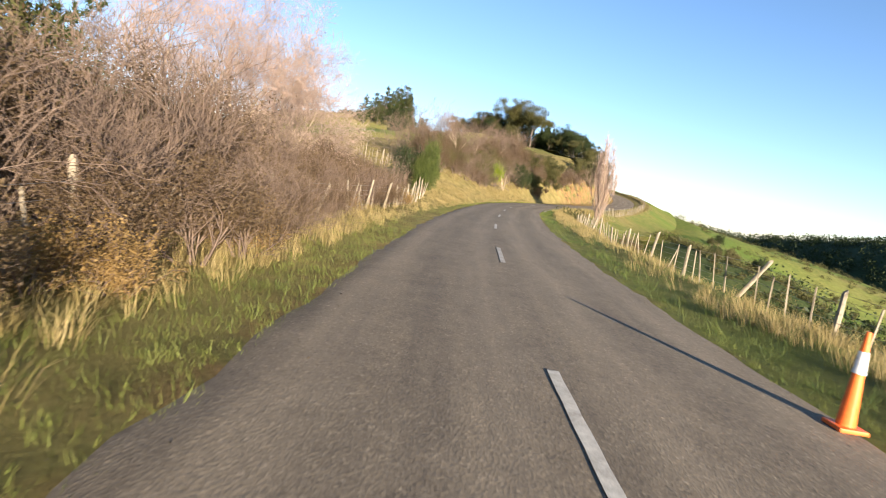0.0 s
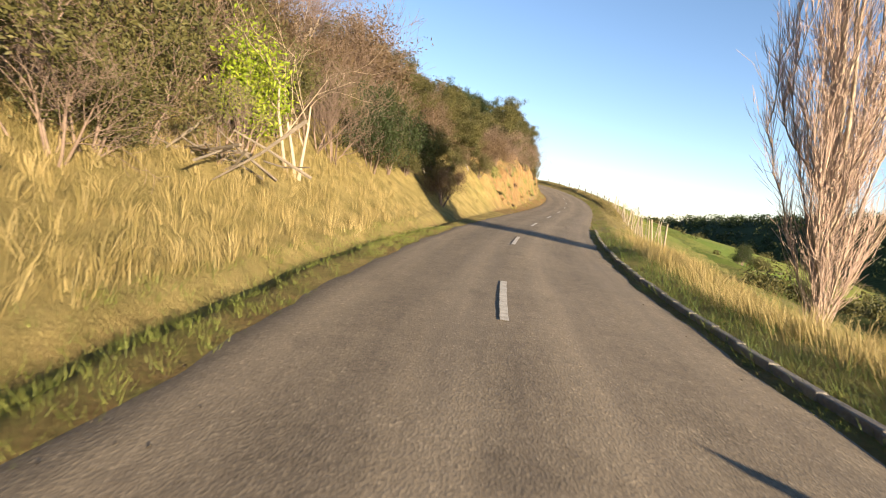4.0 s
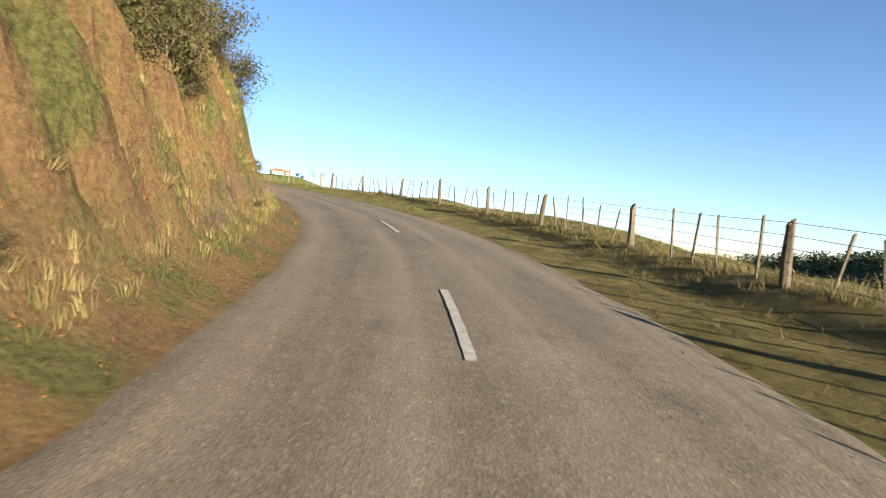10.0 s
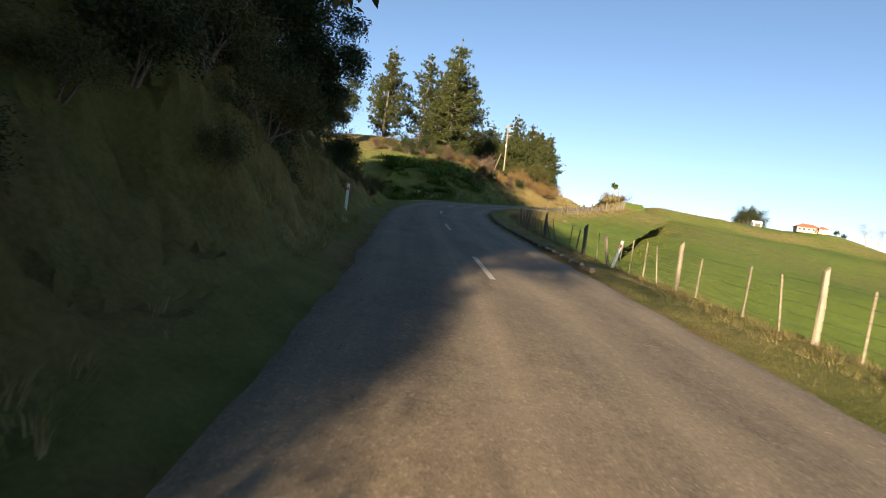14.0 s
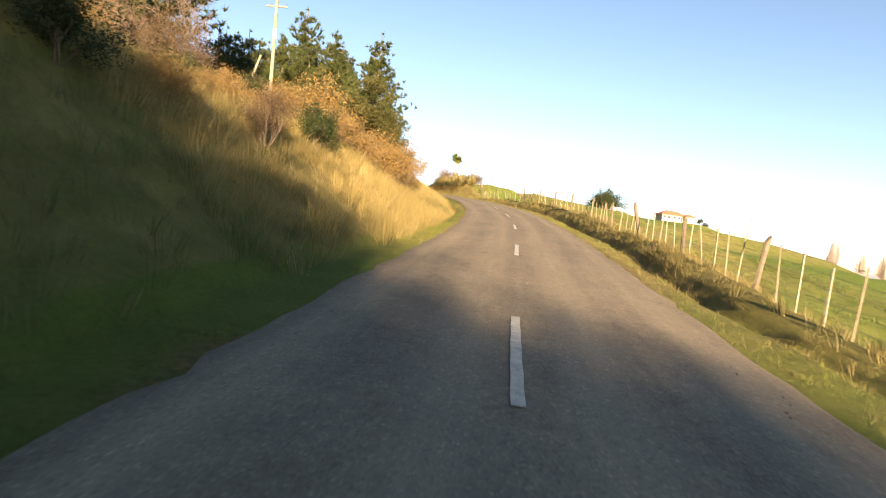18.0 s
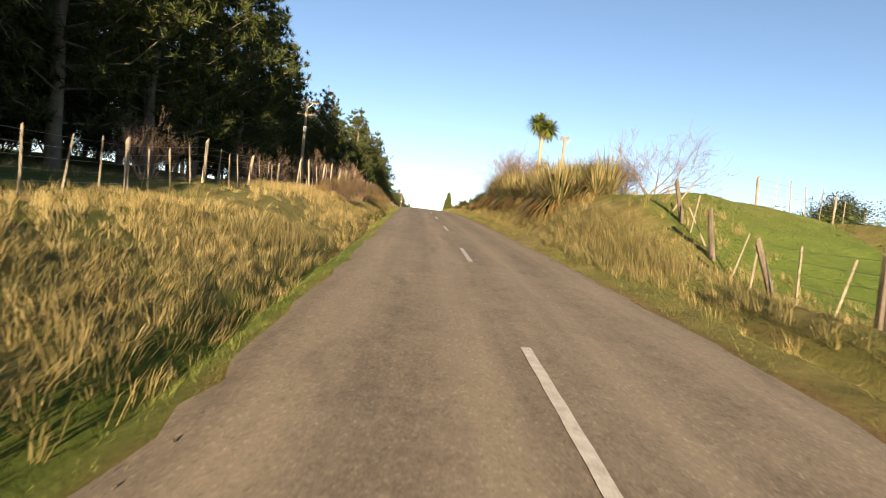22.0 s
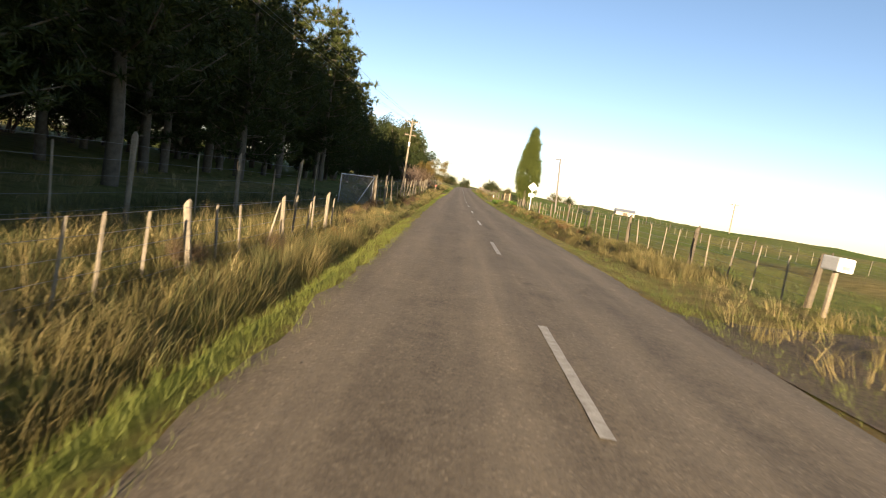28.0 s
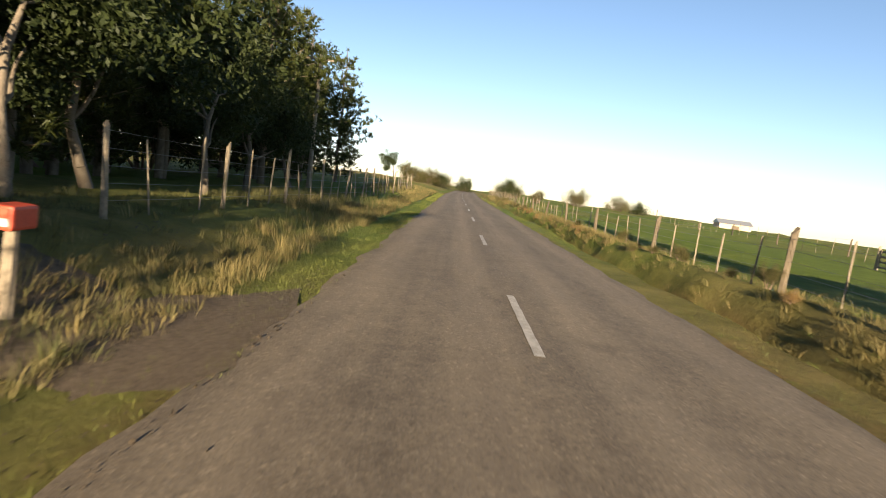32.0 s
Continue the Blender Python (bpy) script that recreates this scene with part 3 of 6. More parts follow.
def build_road():
    ss = np.arange(-48, 738, 0.5)
    cols = np.linspace(-1, 1, 23)
    S, C = np.meshgrid(ss, cols, indexing="ij")
    wob = 0.03 * np.sin(S * 0.9) + 0.035 * np.sin(S * 2.3 + 1) + 0.03 * np.sin(S * 5.1) + 0.025 * np.random.default_rng(4).normal(size=S.shape)[:, :1]
    wide_l = 2.66 + wob * (np.abs(C) > 0.9)
    wide_r = 2.86 + wob[:, ::-1] * (np.abs(C) > 0.9)
    D = np.where(C < 0, C * wide_l, C * wide_r)
    p = along(S, D)
    z = p[..., 2] - 0.025 * np.abs(D) + 0.004 * np.sin(S * 1.3 + D * 3) + 0.03 - 0.05 * (np.abs(C) > 0.97)
    v = np.stack([p[..., 0], p[..., 1], z], -1).reshape(-1, 3)
    me = fast_mesh("road", v, grid_faces(len(ss), len(cols))[:, ::-1], ASPHALT, True)
    track = sum(np.exp(-((D - k) / 0.32) ** 2) for k in (-2.05, -0.55, 0.75, 2.2)) * 0.5
    dust = smooth(176, 191, S) * (1 - smooth(205, 218, S)) * (1 - smooth(-2.4, 1.4, D)) * (1.0 + 1.2 * rough(p[..., 0] * 3, p[..., 1] * 3))
    rgb = np.stack([np.clip(track, 0, 1), np.clip(dust, 0, 0.9), 0 * dust], -1).reshape(-1, 3)
    paint_attr(me, "lane", rgb)
    run = me.attributes.new("run", "FLOAT_VECTOR", "POINT")
    run.data.foreach_set("vector", np.stack([S, D, 0 * S], -1).astype(np.float32).ravel())
    return tagged(new("road", me), "narrow sealed country road of worn grey chip seal", "road", kind="structure")


def road_top(s, d):
    p = along(s, d)
    return Vector((p[0], p[1], p[2] - 0.025 * abs(d) + 0.03))


def build_dash(s0, length=3.0, wide=0.11):
    """One painted dash of the centre line, just over the seal, with worn edges."""
    n = 13
    verts, faces = [], []
    for i in range(n):
        s = s0 + length * i / (n - 1)
        for k in (-1, 1):
            q = road_top(s, k * wide / 2 * (1 + 0.06 * math.sin(i * 2.1 + k + s0)))
            verts.append((q.x, q.y, q.z + 0.013))
        if i:
            faces.append((2 * i - 2, 2 * i - 1, 2 * i + 1, 2 * i))
    return tagged(new("centre_line_dash", mesh("centre_line_dash", verts, faces, PAINT)), "worn white centre line dash painted on the seal", "road marking", "centre line dashes", "structure")


build_ground()
build_road()
for k in range(-2, 68):
    build_dash(float(np.interp(k, [-2, 0, 11, 20, 30, 41, 46, 56, 68], [-20.5, -0.4, 110.5, 202.0, 303.3, 412.4, 462.8, 562.5, 682])))


# ---- plants ----
TWIG_PINK = speckled("pink_twigs", (0.27, 0.185, 0.14), (0.42, 0.31, 0.245), 5, 0.9, 0)
TWIG_PALE = speckled("pale_twigs", (0.30, 0.20, 0.13), (0.48, 0.34, 0.23), 5, 0.9, 0)
GRASS_GREEN = leafy("green_grass", [(0.05, 0.085, 0.015), (0.10, 0.14, 0.03), (0.17, 0.19, 0.05)])
GRASS_DRY = leafy("dry_grass", [(0.12, 0.10, 0.03), (0.22, 0.17, 0.055), (0.34, 0.25, 0.09), (0.46, 0.35, 0.16)], 0.6, 0.3)
LEAF_OLIVE = leafy("olive_leaves", [(0.035, 0.04, 0.012), (0.075, 0.075, 0.022), (0.14, 0.12, 0.04)])
LEAF_BROWN = leafy("brown_shrub_leaves", [(0.05, 0.03, 0.015), (0.10, 0.065, 0.032), (0.175, 0.12, 0.062)])
LEAF_BRIGHT = leafy("bright_leaves", [(0.10, 0.16, 0.01), (0.2, 0.28, 0.015), (0.33, 0.36, 0.03)])
LEAF_DARK = leafy("dark_leaves", [(0.014, 0.024, 0.008), (0.03, 0.045, 0.013), (0.06, 0.075, 0.022)])
LEAF_RUST = leafy("rusty_fronds", [(0.12, 0.075, 0.025), (0.22, 0.135, 0.045), (0.34, 0.22, 0.08)])
NEEDLES = leafy("pine_needles", [(0.018, 0.029, 0.007), (0.042, 0.056, 0.012), (0.09, 0.10, 0.024)], 0.55, 0.25)
FLAX_LEAF = leafy("flax_blades", [(0.03, 0.042, 0.012), (0.085, 0.09, 0.028), (0.2, 0.165, 0.06), (0.38, 0.285, 0.125)], 0.4, 0.2)


def unit(v):
    return v / np.maximum(np.linalg.norm(v, axis=-1, keepdims=True), 1e-9)


def in_ball(rng, n):
    """Places spread evenly through a ball."""
    return unit(rng.normal(size=(n, 3))) * rng.uniform(0, 1, (n, 1)) ** 0.45


def leaf_cloud(rng, place, size, length=1.6, flat=0.0):
    """One small pointed leaf at each place, turned at random."""
    n = len(place)
    a = unit(rng.normal(size=(n, 3)) * np.array([1, 1, 1 - flat]))
    b = unit(np.cross(a, unit(rng.normal(size=(n, 3)))))
    k = (size * rng.uniform(0.6, 1.4, n))[:, None]
    v = np.stack([place - a * k * length, place + b * k * 0.55, place + a * k * length, place - b * k * 0.55], 1).reshape(-1, 3)
    return v, np.arange(4 * n).reshape(n, 4)


def tubes(segs, sides=4):
    """Tapered tubes for rows of (from, to, radius, radius)."""
    p0 = np.array([s[0] for s in segs])
    p1 = np.array([s[1] for s in segs])
    r0, r1 = np.array([s[2] for s in segs]), np.array([s[3] for s in segs])
    w = unit(p1 - p0)
    u = unit(np.cross(w, np.where(np.abs(w[:, 2:3]) > 0.9, [[1.0, 0, 0]], [[0, 0, 1.0]])))
    t = np.cross(w, u)
    ang = np.arange(sides) * 2 * math.pi / sides
    ring = u[:, None] * np.cos(ang)[None, :, None] + t[:, None] * np.sin(ang)[None, :, None]
    v = np.concatenate([p0[:, None] + ring * r0[:, None, None], p1[:, None] + ring * r1[:, None, None]], 1).reshape(-1, 3)
    i = np.arange(sides)
    f = np.stack([i, (i + 1) % sides, sides + (i + 1) % sides, sides + i], 1)
    return v, (f[None] + (np.arange(len(segs)) * 2 * sides)[:, None, None]).reshape(-1, 4)


def grow(rng, base, way, length, radius, level, up, spread, kids, segs, thin, wiggle=0.16, shrink=0.62):
    """Limbs that split and thin out; fills segs with thick and thin with fine pieces."""
    p, w, r = np.array(base, float), unit(np.array(way, float)), radius
    n = 4 if level > 1 else 3
    for i in range(n):
        w = unit(w + rng.normal(size=3) * wiggle + np.array([0, 0, up]))
        q = p + w * length / n
        r2 = r * (0.8 if i < n - 1 else 0.6)
        (segs if r > 0.028 else thin).append((p, q, r, r2))
        p, r = q, r2
        if level > 0 and i > (0 if level < 3 else 0):
            for _ in range(kids):
                side = unit(np.cross(w, rng.normal(size=3)))
                k = unit(w * (1 - spread) + side * spread)
                grow(rng, p, k, length * shrink * rng.uniform(0.7, 1.15), r * 0.62, level - 1, up, spread, kids, segs, thin, wiggle, shrink)


def woody(seed, height, radius, level=3, up=0.08, spread=0.55, kids=2, stems=1, lean=0.12, wiggle=0.16, shrink=0.62):
    rng = np.random.default_rng(seed)
    segs, thin = [], []
    for k in range(stems):
        way = np.array([0, 0, 1.0]) + rng.normal(size=3) * lean * np.array([1, 1, 0]) * (1 + 0.4 * (stems > 1))
        off = rng.normal(size=3) * 0.12 * (stems > 1) * np.array([1, 1, 0])
        grow(rng, off - np.array([0, 0, 0.25]), way, height * 0.55 * rng.uniform(0.8, 1.1), radius, level, up, spread, kids, segs, thin, wiggle, shrink)
    return segs, thin


KINDS = {}


def kind(name, label, category, group, parts):
    """A plant that can be set out many times; its parts share their meshes."""
    KINDS[name] = (label, category, group, parts)
    return name


def plant(name, obname, s, d, scale=1.0, turn=None, sink=0.05, tall=1.0, z=None, lean=0.0):
    label, category, group, parts = KINDS[name]
    p = on_ground(s, d)
    if z is not None:
        p.z = z
    turn = random.uniform(0, 6.28) if turn is None else turn
    m = Matrix.LocRotScale((p.x, p.y, p.z - sink), Euler((0, lean, turn)), (scale, scale, scale * tall))
    t = thing(obname, label, category, m, group)
    for pn, me in parts:
        part(pn, me, t)
    return t


def joined(name, pieces, mat, smooth_=False):
    v, f, n = [], [], 0
    for a, b in pieces:
        v.append(a)
        f.append(b + n)
        n += len(a)
    return fast_mesh(name, np.concatenate(v), np.concatenate(f), mat, smooth_)


def poplar(seed, height, wide, stems=26):
    """A spindle of many upswept stems, each with fine twigs, narrow at the foot and at the tip."""
    rng = np.random.default_rng(seed)
    segs, thin = [], []
    for k in range(stems):
        a, top, out = rng.uniform(0, 6.28), rng.uniform(0.55, 1.0), rng.uniform(0.15, 1.0) ** 0.6
        if k < 3:
            top, out = rng.uniform(0.92, 1.0), 0.15
        start = 0.0 if k < 12 else rng.uniform(0.03, 0.3)
        p = np.array([0, 0, start * height - (0.3 if k < 12 else 0)])
        n = 16
        for i in range(n):
            u = start + (top - start) * (i + 1) / n
            v = (i + 1) / n
            r = wide * out * (min(1, v / 0.6) ** 1.1) * (1 - 0.55 * max(0, u - 0.5) / 0.5)
            q = np.array([math.cos(a) * r, math.sin(a) * r, u * height]) + rng.normal(size=3) * 0.05
            rad = (0.1 if k < 3 else 0.02) * (1 - i / n) + 0.008
            segs.append((p, q, rad, rad * 0.9))
            for _ in range(8 if i > 0 else 3):
                b = p + (q - p) * rng.uniform(0, 1)
                w = unit(np.array([math.cos(a), math.sin(a), 0]) * 0.22 + rng.normal(size=3) * 0.2 + np.array([0, 0, 1.0]))
                ln = rng.uniform(0.5, 1.5)
                m = b + w * ln * 0.5
                e = b + unit(w + np.array([0, 0, 0.25])) * ln
                thin += [(b, m, 0.009, 0.007), (m, e, 0.007, 0.003)]
                for _ in range(2):
                    c = b + w * ln * rng.uniform(0.2, 0.9)
                    thin.append((c, c + unit(w + rng.normal(size=3) * 0.3) * rng.uniform(0.25, 0.6), 0.006, 0.003))
            p = q
    return [("trunk", fast_mesh("trunk", *tubes(segs, 5), BARK_PALE, True)), ("twigwork", fast_mesh("twigwork", *tubes(thin, 3), TWIG_PINK))]


def bare_tree(seed, height, radius, bark, twig=None, **kw):
    segs, thin = woody(seed, height, radius, **kw)
    a = fast_mesh("trunk", *tubes(segs, 6), bark, True)
    b = fast_mesh("twigwork", *tubes([(p, q, max(r, 0.006), max(t, 0.004)) for p, q, r, t in thin], 3), twig or TWIG)
    return [("trunk", a), ("twigwork", b)]


def shrub(seed, height, wide, leaf, n=2600, size=0.045, stems=5, bark=None, level=2):
    """Woody stems under an uneven crown of many small leaves with gaps."""
    rng = np.random.default_rng(seed)
    segs, thin = woody(seed, height * 1.1, 0.035 * height ** 0.5, level=level, spread=0.5, kids=2, stems=stems, lean=0.5 * wide / height)
    allp = np.array([q for _, q, _, _ in thin] + [q for _, q, _, _ in segs])
    k = np.array([wide / max(0.3, np.abs(allp[:, :2]).max()), wide / max(0.3, np.abs(allp[:, :2]).max()), height / max(0.3, allp[:, 2].max())])
    segs = [(p * k, q * k, r, t) for p, q, r, t in segs]
    thin = [(p * k, q * k, max(0.006, r), max(0.004, t)) for p, q, r, t in thin]
    tips = np.array([q for _, q, _, _ in thin])
    tips = tips[tips[:, 2] > 0.15 * height]
    place = tips[rng.integers(0, len(tips), n)] + in_ball(rng, n) * 0.2 * height ** 0.7
    v, f = leaf_cloud(rng, place, size)
    return [("branchwork", fast_mesh("branchwork", *tubes(segs + thin, 3), bark or TWIG)), ("foliage", fast_mesh("foliage", v, f, leaf))]


def pine(seed, height, low=0.25, wide=3.0, leaf=None, size=0.16, blades=20):
    """Straight tapering trunk, whorls of boughs, needles in tufts at their ends."""
    rng = np.random.default_rng(seed)
    segs, thin, tips = [], [], []
    p = np.array([0, 0, -0.3])
    n = 9
    for i in range(n):
        q = np.array([rng.normal() * 0.08, rng.normal() * 0.08, height * (i + 1) / n])
        segs.append((p, q, 0.19 * (1 - i / n) * height / 12 + 0.03, 0.19 * (1 - (i + 1) / n) * height / 12 + 0.03))
        p = q
    h = height * low * rng.uniform(0.75, 1.0)
    while h < height * 0.98:
        u = (h / height - low) / (1 - low)
        reach = wide * (0.78 + 0.5 * max(0, 0.35 - abs(u - 0.3))) * (1 - max(0, u) ** 2.2) + 0.25
        a0 = rng.uniform(0, 6.28)
        for k in range(rng.integers(4, 7)):
            a = a0 + k * 6.28 / 5 + rng.normal() * 0.25
            ln = reach * rng.uniform(0.65, 1.12)
            b0 = np.array([0, 0, h + rng.normal() * 0.15])
            b1 = b0 + np.array([math.cos(a) * ln * 0.6, math.sin(a) * ln * 0.6, ln * rng.uniform(0.0, 0.2)])
            b2 = b0 + np.array([math.cos(a) * ln, math.sin(a) * ln, ln * rng.uniform(0.2, 0.5)])
            segs.append((b0, b1, 0.045, 0.03))
            thin.append((b1, b2, 0.03, 0.01))
            for w in rng.uniform(0.22, 1.05, max(3, int(ln * 7.0))):
                c = b0 + (b1 - b0) * min(1, w / 0.6) + (b2 - b1) * max(0, (w - 0.6) / 0.4)
                tips.append(c + rng.normal(size=3) * np.array([0.22, 0.22, 0.14]) * (0.5 + 0.25 * ln))
        h += rng.uniform(0.5, 0.85) * height / 13
    tips.append(np.array([0, 0, height + 0.1]))
    tips = np.array(tips)
    m = len(tips)
    c = np.repeat(tips, blades, 0)
    w = unit(rng.normal(size=(m * blades, 3)) + np.array([0, 0, 0.55]))
    side = unit(np.cross(w, rng.normal(size=w.shape)))
    ln = (size * rng.uniform(1.4, 3.0, len(c)))[:, None]
    v = np.stack([c - w * ln * 0.25 - side * size * 0.22, c - w * ln * 0.25 + side * size * 0.22, c + w * ln], 1).reshape(-1, 3)
    f = np.arange(len(v)).reshape(-1, 3)
    return [("trunk", fast_mesh("trunk", *tubes(segs + thin, 5), BARK, True)), ("crown", fast_mesh("crown", v, f, leaf or NEEDLES))]


def conifer(seed, height, wide, n=60000):
    """A dense narrow crown of small upright sprays on a straight trunk, its outline in lobes."""
    rng = np.random.default_rng(seed)
    lobes = 200
    u = rng.uniform(0.13, 1.0, lobes)
    a = rng.uniform(0, 6.28, lobes)
    r = wide * np.minimum(1, (u - 0.08) / 0.25) ** 0.5 * (1 - 0.92 * np.clip((u - 0.35) / 0.65, 0, 1) ** 2.0) * rng.uniform(0.3, 1.0, lobes) ** 0.4
    c = np.stack([np.cos(a) * r, np.sin(a) * r, u * height], 1)
    i = rng.integers(0, lobes, n)
    q = c[i] + rng.normal(size=(n, 3)) * np.array([0.21, 0.21, 0.33])
    w = unit(rng.normal(size=(n, 3)) * 0.6 + np.stack([np.cos(a[i]), np.sin(a[i]), np.full(n, 1.6)], 1))
    side = unit(np.cross(w, rng.normal(size=(n, 3))))
    ln = rng.uniform(0.07, 0.17, n)[:, None]
    v = np.stack([q - side * 0.04, q + side * 0.04, q + w * ln], 1).reshape(-1, 3)
    green = leafy("conifer_green", [(0.035, 0.055, 0.012), (0.075, 0.10, 0.02), (0.15, 0.165, 0.04)])
    trunk = tubes([(np.array([0, 0, -0.3]), np.array([0, 0, height * 0.5]), 0.2, 0.13), (np.array([0, 0, height * 0.5]), np.array([0, 0, height]), 0.13, 0.02)], 8)
    return [("trunk", fast_mesh("trunk", *trunk, BARK, True)), ("crown", fast_mesh("crown", v, np.arange(3 * n).reshape(n, 3), green))]


def broad_tree(seed, height, leaf, n=7000, size=0.09, level=3, spread=0.55, clump=0.42, bark=None):
    """A trunk with limbs and a leafy crown in clumps."""
    rng = np.random.default_rng(seed)
    segs, thin = woody(seed, height, 0.16 * height / 6, level=level, spread=spread, kids=2, up=0.05)
    tips = np.array([q for _, q, _, _ in thin])
    top = tips[:, 2].max()
    k = height / top
    segs = [(p * k, q * k, r, t) for p, q, r, t in segs]
    tips = tips * k
    cl = tips[rng.integers(0, len(tips), max(60, n // 60))]
    place = cl[rng.integers(0, len(cl), n)] + in_ball(rng, n) * 1.5 * clump * np.array([1, 1, 0.75])
    v, f = leaf_cloud(rng, place, size, 1.4)
    return [("trunk", fast_mesh("trunk", *tubes(segs, 6), bark or BARK, True)), ("crown", fast_mesh("crown", v, f, leaf))]


def blades(rng, root, way, length, wide, droop, parts_=4, fold=0.0):
    """Long arching blades from their roots."""
    n = len(root)
    side = unit(np.cross(way, np.array([0, 0, 1.0]) + 1e-4))
    rows_ = []
    for i in range(parts_ + 1):
        u = i / parts_
        c = root + way * (length * u)[:, None] - np.array([0, 0, 1.0]) * (droop * length * u ** 2.2)[:, None]
        k = (wide * (1 - u ** 2.5) * (0.55 + 0.9 * min(1, u * 3)))[:, None] + 0.002
        rows_ += [c - side * k, c + side * k]
    v = np.stack(rows_, 1).reshape(-1, 3)
    f = np.array([[2 * i, 2 * i + 1, 2 * i + 3, 2 * i + 2] for i in range(parts_)])
    return v, (f[None] + (np.arange(n) * 2 * (parts_ + 1))[:, None, None]).reshape(-1, 4)


def flax_bush(seed, height, n=260):
    rng = np.random.default_rng(seed)
    a = rng.uniform(0, 6.28, n)
    out = rng.uniform(0.1, 1.15, n)
    way = unit(np.stack([np.cos(a) * out, np.sin(a) * out, rng.uniform(0.75, 1.2, n)], 1))
    root = np.stack([np.cos(a) * out * 0.3, np.sin(a) * out * 0.3, np.full(n, -0.05)], 1)
    v, f = blades(rng, root, way, height * rng.uniform(0.7, 1.25, n), 0.017 * np.ones(n), rng.uniform(0.25, 1.15, n) * out)
    m = n * 2 // 3
    a = rng.uniform(0, 6.28, m)
    way2 = unit(np.stack([np.cos(a), np.sin(a), rng.uniform(0.2, 0.7, m)], 1))
    v2, f2 = blades(rng, np.stack([np.cos(a) * 0.3, np.sin(a) * 0.3, np.zeros(m)], 1), way2, height * rng.uniform(0.5, 0.9, m), 0.019 * np.ones(m), rng.uniform(0.7, 1.0, m))
    return [("foliage", fast_mesh("foliage", v, f, FLAX_LEAF)), ("dead_foliage", fast_mesh("dead_foliage", v2, f2, LEAF_RUST))]


def palm_head(rng, centre, radius, n=150):
    w = unit(rng.normal(size=(n, 3)) + np.array([0, 0, 0.25]))
    return blades(rng, np.repeat(np.array([centre], float), n, 0), w, radius * rng.uniform(0.8, 1.1, n), 0.035 * np.ones(n), 0.25 * np.ones(n), 3)


def cabbage_tree(seed, height):
    rng = np.random.default_rng(seed)
    segs = []
    p = np.array([0, 0, -0.3])
    for i in range(5):
        q = np.array([0.03 * i, 0.02 * i, height * 0.72 * (i + 1) / 5])
        segs.append((p, q, 0.13, 0.12))
        p = q
    heads = []
    for dx, dy, dz in ((-0.6, 0.1, 0.55), (0.55, -0.1, 0.7), (0.05, 0.5, 0.4), (0.0, -0.2, 0.95)):
        q = p + np.array([dx, dy, dz])
        segs.append((p, q, 0.09, 0.08))
        heads.append(palm_head(rng, q, 0.85))
    skirt = blades(rng, np.repeat(p[None] + np.array([[0, 0, 0.4]]), 70, 0), unit(rng.normal(size=(70, 3)) * np.array([1, 1, 0.3]) + np.array([0, 0, -0.5])), rng.uniform(0.4, 0.8, 70), 0.03 * np.ones(70), 0.5 * np.ones(70), 3)
    return [("trunk", fast_mesh("trunk", *tubes(segs, 8), BARK_PALE, True)), ("crown", joined("crown", heads, leafy("cabbage_tree_leaves", [(0.06, 0.09, 0.015), (0.12, 0.17, 0.03), (0.22, 0.24, 0.06)]))), ("dead_skirt", fast_mesh("dead_skirt", *skirt, LEAF_RUST))]


# kinds
for i in range(3):
    kind(f"brown{i}", "dense brown leafless roadside shrub with fine twigs", "shrub", "roadside shrubs", shrub(20 + i, 3.2, 1.9, LEAF_BROWN, 9000, 0.026, 9))
    kind(f"olive{i}", "olive green scrub bush on a roadside bank", "shrub", "roadside shrubs", shrub(30 + i, 3.0, 1.9, LEAF_OLIVE, 7000, 0.036, 6))
    kind(f"dark{i}", "dark evergreen bush with small dense leaves", "bush", "evergreen bushes", shrub(40 + i, 3.2, 2.2, LEAF_DARK, 8000, 0.042, 6))
    kind(f"pine{i}", "tall dark pine with open needled boughs", "pine tree", "plantation pines", pine(50 + i, 14.0, (0.16, 0.08, 0.24)[i], 3.7))
    kind(f"flax{i}", "clump of arching flax with green and dead blades", "flax", "flax clumps", flax_bush(60 + i, 1.9))
    kind(f"bare{i}", "bare winter tree with pale branching limbs", "tree", "bare trees", bare_tree(70 + i, 8.5, 0.17, BARK_PALE, level=4, kids=2, spread=0.5, up=0.05))
    kind(f"thicket{i}", "leafless twiggy thicket with reddish brown stems", "shrub", "roadside shrubs", bare_tree(80 + i, 4.2, 0.05, TWIG, level=3, kids=2, spread=0.42, stems=6, lean=0.35))
    kind(f"broad{i}", "broad evergreen tree with a dense olive crown", "tree", "evergreen trees", broad_tree(90 + i, 6.5, LEAF_OLIVE, 13000, 0.06))
    kind(f"darktree{i}", "dark native tree with a dense shaded crown", "tree", "evergreen trees", broad_tree(95 + i, 6.5, LEAF_DARK, 13000, 0.06))
    kind(f"rust{i}", "rust brown bracken bush on the bank", "bracken", "bracken bushes", shrub(100 + i, 1.8, 1.5, LEAF_RUST, 5200, 0.026, 8))
kind("bright", "bright yellow-green leafy bush beside a log heap", "bush", "", shrub(110, 3.4, 1.2, LEAF_BRIGHT, 6500, 0.04, 5))
kind("ivy", "tall bushy evergreen covered in small green leaves", "tree", "", shrub(111, 3.9, 0.62, leafy("ivy_leaves", [(0.03, 0.05, 0.01), (0.07, 0.1, 0.02), (0.16, 0.18, 0.045)]), 24000, 0.026, 7))
